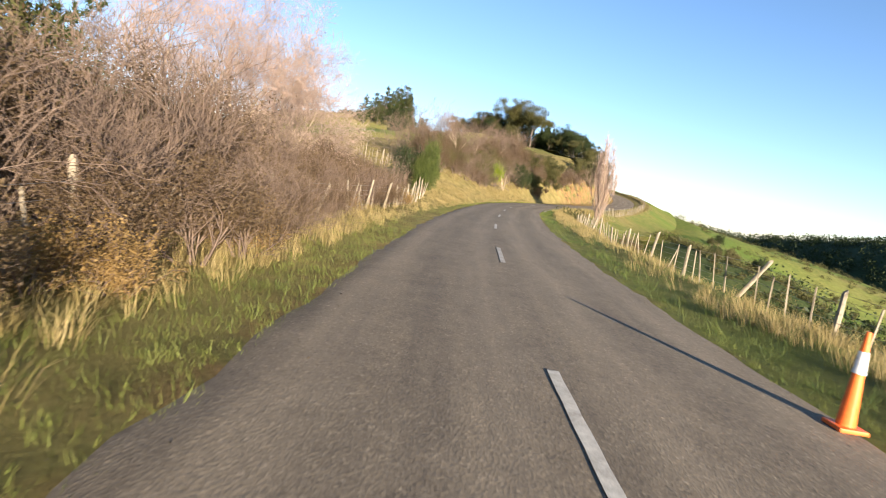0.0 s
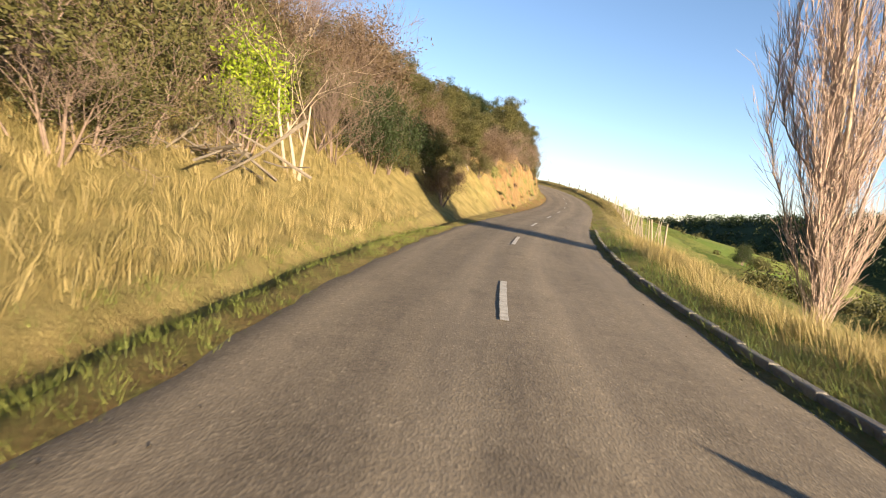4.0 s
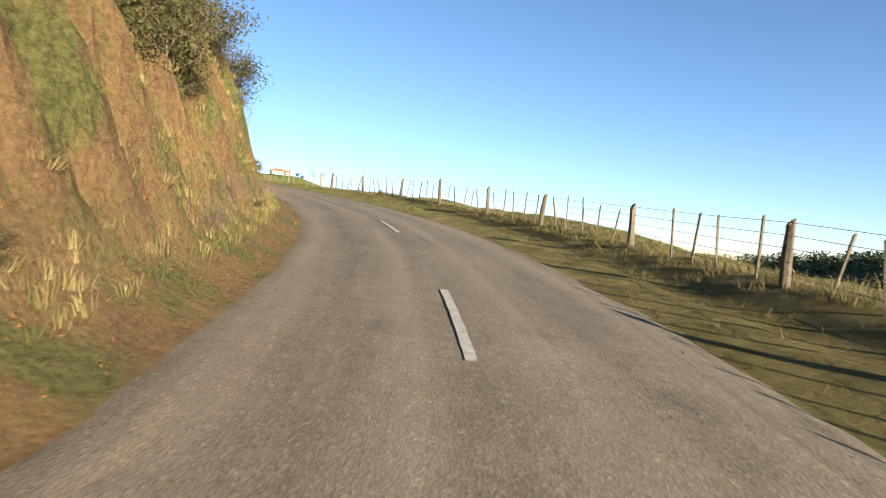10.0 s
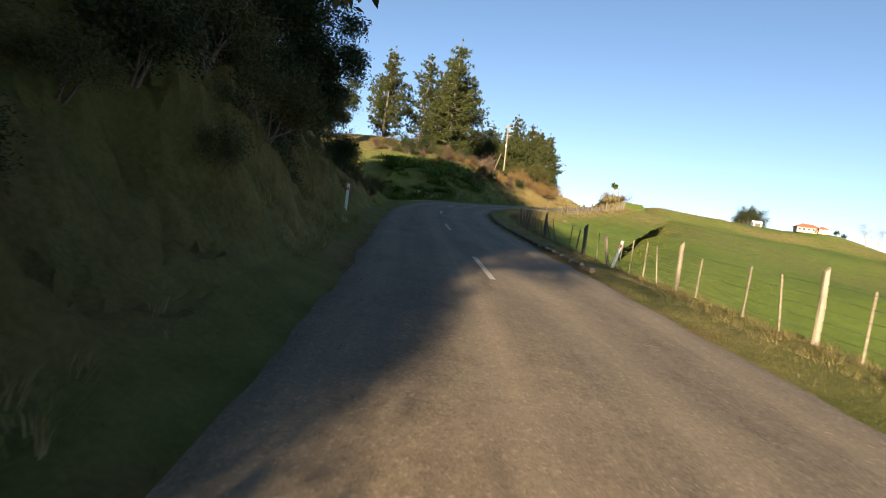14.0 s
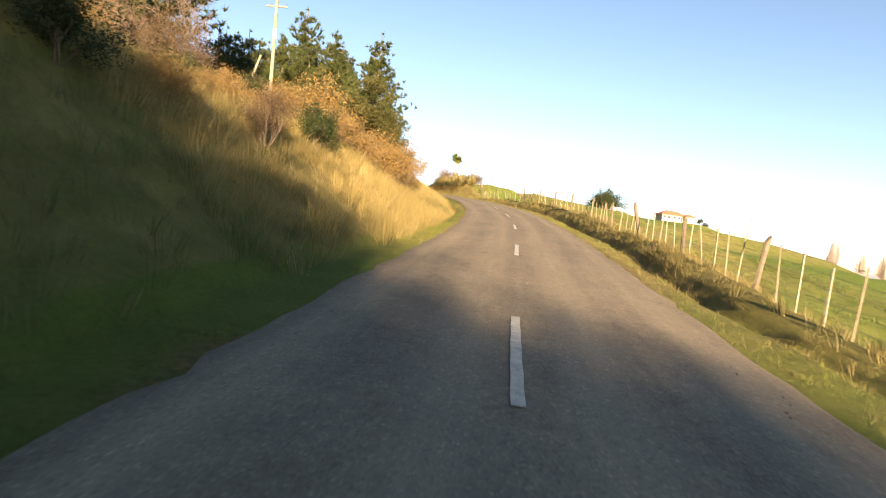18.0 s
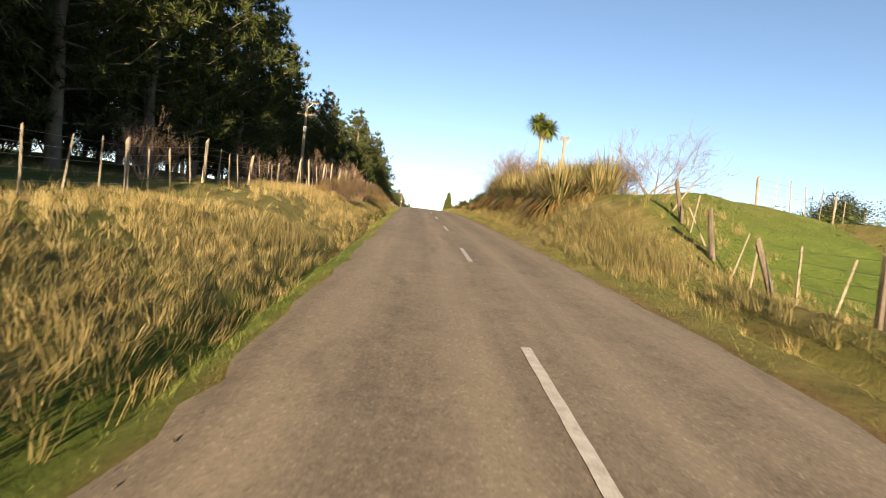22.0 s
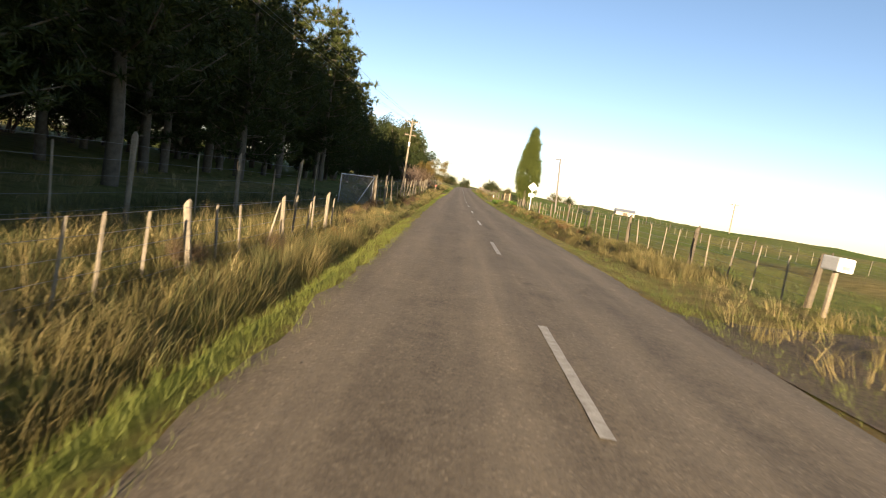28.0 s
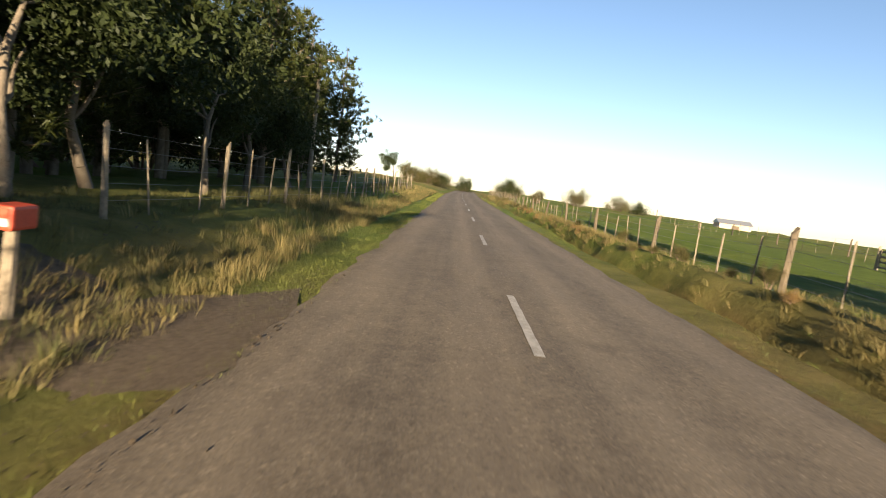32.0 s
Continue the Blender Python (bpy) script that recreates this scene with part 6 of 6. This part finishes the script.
def shed(s, d, turn, size, roof, wall, label):
    p = on_ground(s, d)
    root = thing("shed", label, "shed", Matrix.LocRotScale(p, Euler((0, 0, turn)), None), "farm sheds")
    w, l, h = size
    part("wall", box("wall", (w, l, h + 0.4), wall, (0, 0, h / 2 - 0.2)), root)
    x, y = w / 2 + 0.25, l / 2 + 0.25
    v = [(-x, -y, h - 0.05), (x, -y, h - 0.05), (x, y, h - 0.05), (-x, y, h - 0.05), (-x, 0, h + 0.9), (x, 0, h + 0.9)]
    part("roof", mesh("roof", v, [(0, 1, 5, 4), (2, 3, 4, 5), (1, 2, 5), (3, 0, 4), (3, 2, 1, 0)], roof), root)
    part("door", box("door", (1.6, 0.05, 2.0), WOOD_DARK, (0, -l / 2 - 0.02, 0.9)), root)


shed(690, 62, 0.3, (7, 4, 2.3), GALV, WALL, "pale farm shed with an iron roof beyond a paddock")
_s, _d = nearest([6.5], [417.5])
shed(_s[0], _d[0], 0.4, (2.6, 2.2, 1.6), WHITE, WHITE, "small white shed beside a dark tree")
shed(392, 108, 0.2, (6, 4, 2.2), GALV, WALL, "pale farm shed on a far hillside")


# ---- the slip: clay rocks over the left lane's edge ----
def rock_mesh(seed):
    """A broken, sharp-edged block."""
    rng = np.random.default_rng(seed)
    bm = bmesh.new()
    for q in unit(rng.normal(size=(11, 3))) * rng.uniform(0.7, 1.05, (11, 1)) * np.array([1, rng.uniform(0.6, 1), rng.uniform(0.5, 0.9)]):
        bm.verts.new(q)
    bmesh.ops.convex_hull(bm, input=list(bm.verts))
    bmesh.ops.bevel(bm, geom=list(bm.edges), offset=0.018, segments=1, affect="EDGES")
    me = bpy.data.meshes.new("rock")
    bm.to_mesh(me)
    bm.free()
    me.materials.append(ROCK)
    return me


ROCKS = [rock_mesh(200 + i) for i in range(9)]
slip_at = on_ground(199, -4.5)
slip = thing("rockfall", "heap of angular orange clay rocks fallen on the verge", "rockfall", Matrix.Translation(slip_at))
rng_ = np.random.default_rng(77)
for i in range(300):
    s = 198 + 9.6 * rng_.uniform(-1, 1)
    d = -(2.7 + 2.9 * rng_.uniform(0, 1))
    r = float(np.clip(rng_.lognormal(-2.05, 0.7), 0.06, 0.5)) * (0.55 if d > -3.1 else 1.0)
    d = max(d, -4.1) if s < 194.5 else d
    r = min(r, 0.2) if s < 194.5 else r
    q = on_ground(s, d) - slip_at
    lift = r * 0.3 + (0.25 * rng_.uniform(0, 1) if d < -3.4 else 0)
    part("rock", ROCKS[i % 9], slip, "", Matrix.LocRotScale((q.x, q.y, q.z + lift), Euler(rng_.uniform(0, 6.28, 3)), (r, r * rng_.uniform(0.7, 1.2), r)))
for s, d, r in ((203.6, -4.2, 0.5), (201.5, -4.2, 0.42), (196.5, -3.7, 0.3), (199.2, -4.6, 0.45), (205.3, -3.5, 0.4), (193.5, -3.6, 0.26), (203.0, -3.2, 0.36)):
    q = on_ground(s, d) - slip_at
    part("rock", ROCKS[int(r * 100) % 9], slip, "large pale clay block", Matrix.LocRotScale((q.x, q.y, q.z + r * 0.45), Euler((r * 7, r * 11, r * 5)), (r, r, r)))


def rubble(n, seed, s0=187.5, s1=208.5, d0=-5.85, d1=-2.45, size=-2.6, label="broken clay lumps between the fallen rocks"):
    """Broken clay between the blocks, joined."""
    rng = np.random.default_rng(seed)
    s, d = rng.uniform(s0, s1, n), rng.uniform(d0, d1, n)
    p = along(s, d)
    z = ground_z(s, d, p[:, 0], p[:, 1])
    box_ = unit(np.array([[1, 1, 0.8], [-1, 0.9, 0.7], [-0.9, -1, 0.9], [1, -1, 0.6], [1, 1, -1], [-1, 1, -1], [-1, -1, -1], [1, -1, -1.0]]))
    quads = np.array([[0, 1, 2, 3], [7, 6, 5, 4], [0, 4, 5, 1], [1, 5, 6, 2], [2, 6, 7, 3], [3, 7, 4, 0]])
    k = np.clip(rng.lognormal(size, 0.5, n), 0.012, 0.26)
    v = box_[None] * rng.uniform(0.65, 1.2, (n, 8, 1)) * k[:, None, None] * rng.uniform(0.6, 1.2, (n, 1, 3))
    a, b = rng.uniform(0, 6.28, n), rng.uniform(-0.9, 0.9, n)
    x, y = v[..., 0] * np.cos(a)[:, None] - v[..., 1] * np.sin(a)[:, None], v[..., 0] * np.sin(a)[:, None] + v[..., 1] * np.cos(a)[:, None]
    x, w = x * np.cos(b)[:, None] - v[..., 2] * np.sin(b)[:, None], x * np.sin(b)[:, None] + v[..., 2] * np.cos(b)[:, None]
    v = np.stack([x + p[:, 0:1], y + p[:, 1:2], w + (z + k * 0.3)[:, None]], -1).reshape(-1, 3)
    f = (quads[None] + (np.arange(n) * 8)[:, None, None]).reshape(-1, 4)
    return tagged(new("clay_rubble", fast_mesh("clay_rubble", v, f, ROCK)), label, "rubble", kind="stuff")


rubble(7000, 12, 188, 208.5, -5.4)


def debris(name, label, n, s0, s1, d0, d1, r0, r1, mat, seed, weight=1.0):
    """Loose small stones, joined."""
    rng = np.random.default_rng(seed)
    s, d = rng.uniform(s0, s1, n), d0 + (d1 - d0) * rng.uniform(0, 1, n) ** weight
    p = along(s, d)
    z = np.where((d > -2.62) & (d < 2.8), p[:, 2] - 0.025 * np.abs(d) + 0.03, ground_z(s, d, p[:, 0], p[:, 1]))
    base = unit(np.array([[1, 0, -0.6], [-0.5, 0.87, -0.6], [-0.5, -0.87, -0.6], [0.1, 0, 1.0], [0.6, 0.7, 0.5]]))
    k = (r0 + (r1 - r0) * rng.uniform(0, 1, n) ** 3)[:, None, None]
    a = rng.uniform(0, 6.28, n)
    rot = np.stack([np.stack([np.cos(a), -np.sin(a), 0 * a], -1), np.stack([np.sin(a), np.cos(a), 0 * a], -1), np.stack([0 * a, 0 * a, 0.4 + 0.6 * rng.uniform(0, 1, n)], -1)], 1)
    v = (np.einsum("nij,kj->nki", rot, base) * k + np.stack([p[:, 0], p[:, 1], z + 0.0], -1)[:, None]).reshape(-1, 3)
    f = np.array([[0, 1, 3], [1, 2, 3], [2, 0, 4], [0, 3, 4], [3, 2, 4]])
    return tagged(new(name, fast_mesh(name, v, (f[None] + (np.arange(n) * 5)[:, None, None]).reshape(-1, 3), mat)), label, "stones", kind="stuff")


rubble(2400, 13, 104, 189, -3.9, -2.6, -4.2, "crumbled clay lumps at the foot of a cliff")
rubble(900, 14, 186, 212, -2.7, -1.9, -3.9, "small clay lumps on the edge of the seal")
debris("loose_chips", "loose stones on a gravel entrance", 2600, 558, 567, -6.5, -2.5, 0.008, 0.024, GRAVEL, 5)
debris("loose_chips", "loose stones on a gravel entrance", 2200, 473, 481, 2.7, 6.5, 0.008, 0.022, GRAVEL, 6)
debris("loose_chips", "loose stones on a gravel entrance", 2200, 546, 560, 2.7, 6.0, 0.008, 0.022, GRAVEL, 7)
debris("loose_chips", "loose pale stone chips on the seal's edges", 5000, -10, 620, -3.3, -2.0, 0.006, 0.022, GRAVEL, 3)
debris("loose_chips", "loose pale stone chips on the seal's edges", 4000, -10, 620, 2.2, 3.4, 0.006, 0.022, GRAVEL, 4)


def log_heap(s, d):
    p = on_ground(s, d)
    root = thing("log_heap", "heap of grey cut branches and logs", "log heap", Matrix.Translation(p))
    rng = np.random.default_rng(9)
    for i in range(26):
        a = rng.uniform(0, 6.28)
        ln = rng.uniform(0.8, 2.4)
        c = np.array([rng.normal() * 0.9, rng.normal() * 0.6, 0.1 + rng.uniform(0, 0.4)])
        w = np.array([math.cos(a), math.sin(a), rng.normal() * 0.35]) * ln / 2
        part("branch", rod("branch", [c - w, c + w * 0.1 + rng.normal(size=3) * 0.08, c + w], 0.035 * rng.uniform(0.5, 1.4), 0.018, BARK, 6), root)


log_heap(75, -6.3)


# ---- kerb blocks, side road and farm tracks ----
def kerb(s0, s1, d):
    root = thing("kerb", "dark weathered concrete kerb along the outer edge", "kerb", Matrix.Translation(road_top(s0, d)), kind="structure")
    o = road_top(s0, d)
    for i, s in enumerate(np.arange(s0, s1, 0.92)):
        q = road_top(s + 0.45, d + 0.02 * math.sin(i * 1.7)) - o
        part("kerb_block", KERB_BLOCK, root, "", Matrix.LocRotScale((q.x, q.y, q.z), Euler((0.01 * math.sin(i * 3.1), 0.02 * math.sin(i), heading(s))), None))


KERB_BLOCK = box("kerb_block", (0.13, 0.90, 0.22), CONCRETE, (0, 0, -0.03), 0.025)
kerb(57, 94, 3.02)
kerb(226, 256, 3.05)


def track(name, label, line, wide, mat):
    """A strip of gravel or seal laid over the ground."""
    pts = np.array(line, float)
    v, n = [], 16 * (len(pts) - 1)
    for i in range(n + 1):
        u = i / n * (len(pts) - 1)
        s, d, w = (np.interp(u, np.arange(len(pts)), c) for c in (pts[:, 0], pts[:, 1], np.array(wide, float)))
        u2 = min(u + 0.05, len(pts) - 1)
        ds, dd = np.interp(u2, np.arange(len(pts)), pts[:, 0]) - s, np.interp(u2, np.arange(len(pts)), pts[:, 1]) - d
        if u2 == u:
            ds, dd = last
        last = (ds, dd)
        k = math.hypot(ds, dd) or 1
        for j in range(7):
            o = (j / 6 - 0.5) * w
            ss, d2 = s - dd / k * o, d + ds / k * o
            q = on_ground(ss, d2)
            v.append((q.x, q.y, q.z + 0.03 - 0.06 * abs(j / 3 - 1) ** 3))
    me = fast_mesh(name, v, grid_faces(n + 1, 7), mat, True)
    return tagged(new(name, me), label, "road", kind="structure")


track("side_road", "sealed side road climbing off the bend", [(262.6, -2.3), (262.6, -6), (262, -12), (260, -20)], [16.5, 14.5, 11, 7], ASPHALT)
track("farm_track", "gravel farm entrance across the verge", [(476.5, 2.6), (477, 6), (478, 12), (482, 24)], [7, 4.5, 3.5, 3], GRAVEL)
track("farm_track", "gravel farm entrance across the verge", [(550, 2.6), (553, 4.6), (558, 6.2), (562, 12)], [8, 5.0, 3.5, 3], GRAVEL)
track("farm_track", "dusty gravel entrance beside a letter box", [(563, -2.5), (562.5, -4.6), (562, -9)], [5.5, 3.4, 3], GRAVEL)


# ---- bush on the far hills ----
def far_bush(name, label, boxes, n, mat, seed, size=(2.0, 5.0), leaf=0.55, each=34):
    rng = np.random.default_rng(seed)
    vs, fs, k = [], [], 0
    for x0, x1, y0, y1, share in boxes:
        m = int(n * share)
        x, y = rng.uniform(x0, x1, m), rng.uniform(y0, y1, m)
        s, d = nearest(x, y)
        z = ground_z(s, d, x, y)
        r = rng.uniform(*size, m)
        c = np.stack([x, y, z + r * 0.35], -1)
        q = np.repeat(c, each, 0) + unit(rng.normal(size=(m * each, 3))) * np.repeat(r, each)[:, None] * rng.uniform(0.45, 1.0, (m * each, 1)) * np.array([1, 1, 0.8])
        v, f = leaf_cloud(rng, q, leaf, 1.1)
        vs.append(v)
        fs.append(f + k)
        k += len(v)
    return tagged(new(name, fast_mesh(name, np.concatenate(vs), np.concatenate(fs), mat)), label, "bush", kind="stuff")


far_bush("hill_bush", "dark bush covering the hills across the valley", [(190, 470, 160, 470, 0.7), (250, 520, 0, 220, 0.3)], 3600, LEAF_DARK, 3)
far_bush("shelter_belt", "far shelter belts on the flat horizon", [(300, 900, 560, 640, 0.3), (200, 900, 1000, 1080, 0.4), (-100, 300, 1150, 1200, 0.3)], 700, LEAF_DARK, 4, (3, 6))
far_bush("valley_scrub", "olive scrub on the slopes under the road", [(11, 40, -10, 62, 0.5), (34, 62, 58, 96, 0.2), (60, 140, 90, 200, 0.3)], 1350, LEAF_OLIVE, 5, (0.5, 1.4), 0.11, 110)
far_bush("valley_bush", "dark bush in the valley under the road", [(36, 75, -30, 66, 0.4), (60, 190, -60, 110, 0.6)], 1500, LEAF_DARK, 6, (1.6, 3.6), 0.3, 40)
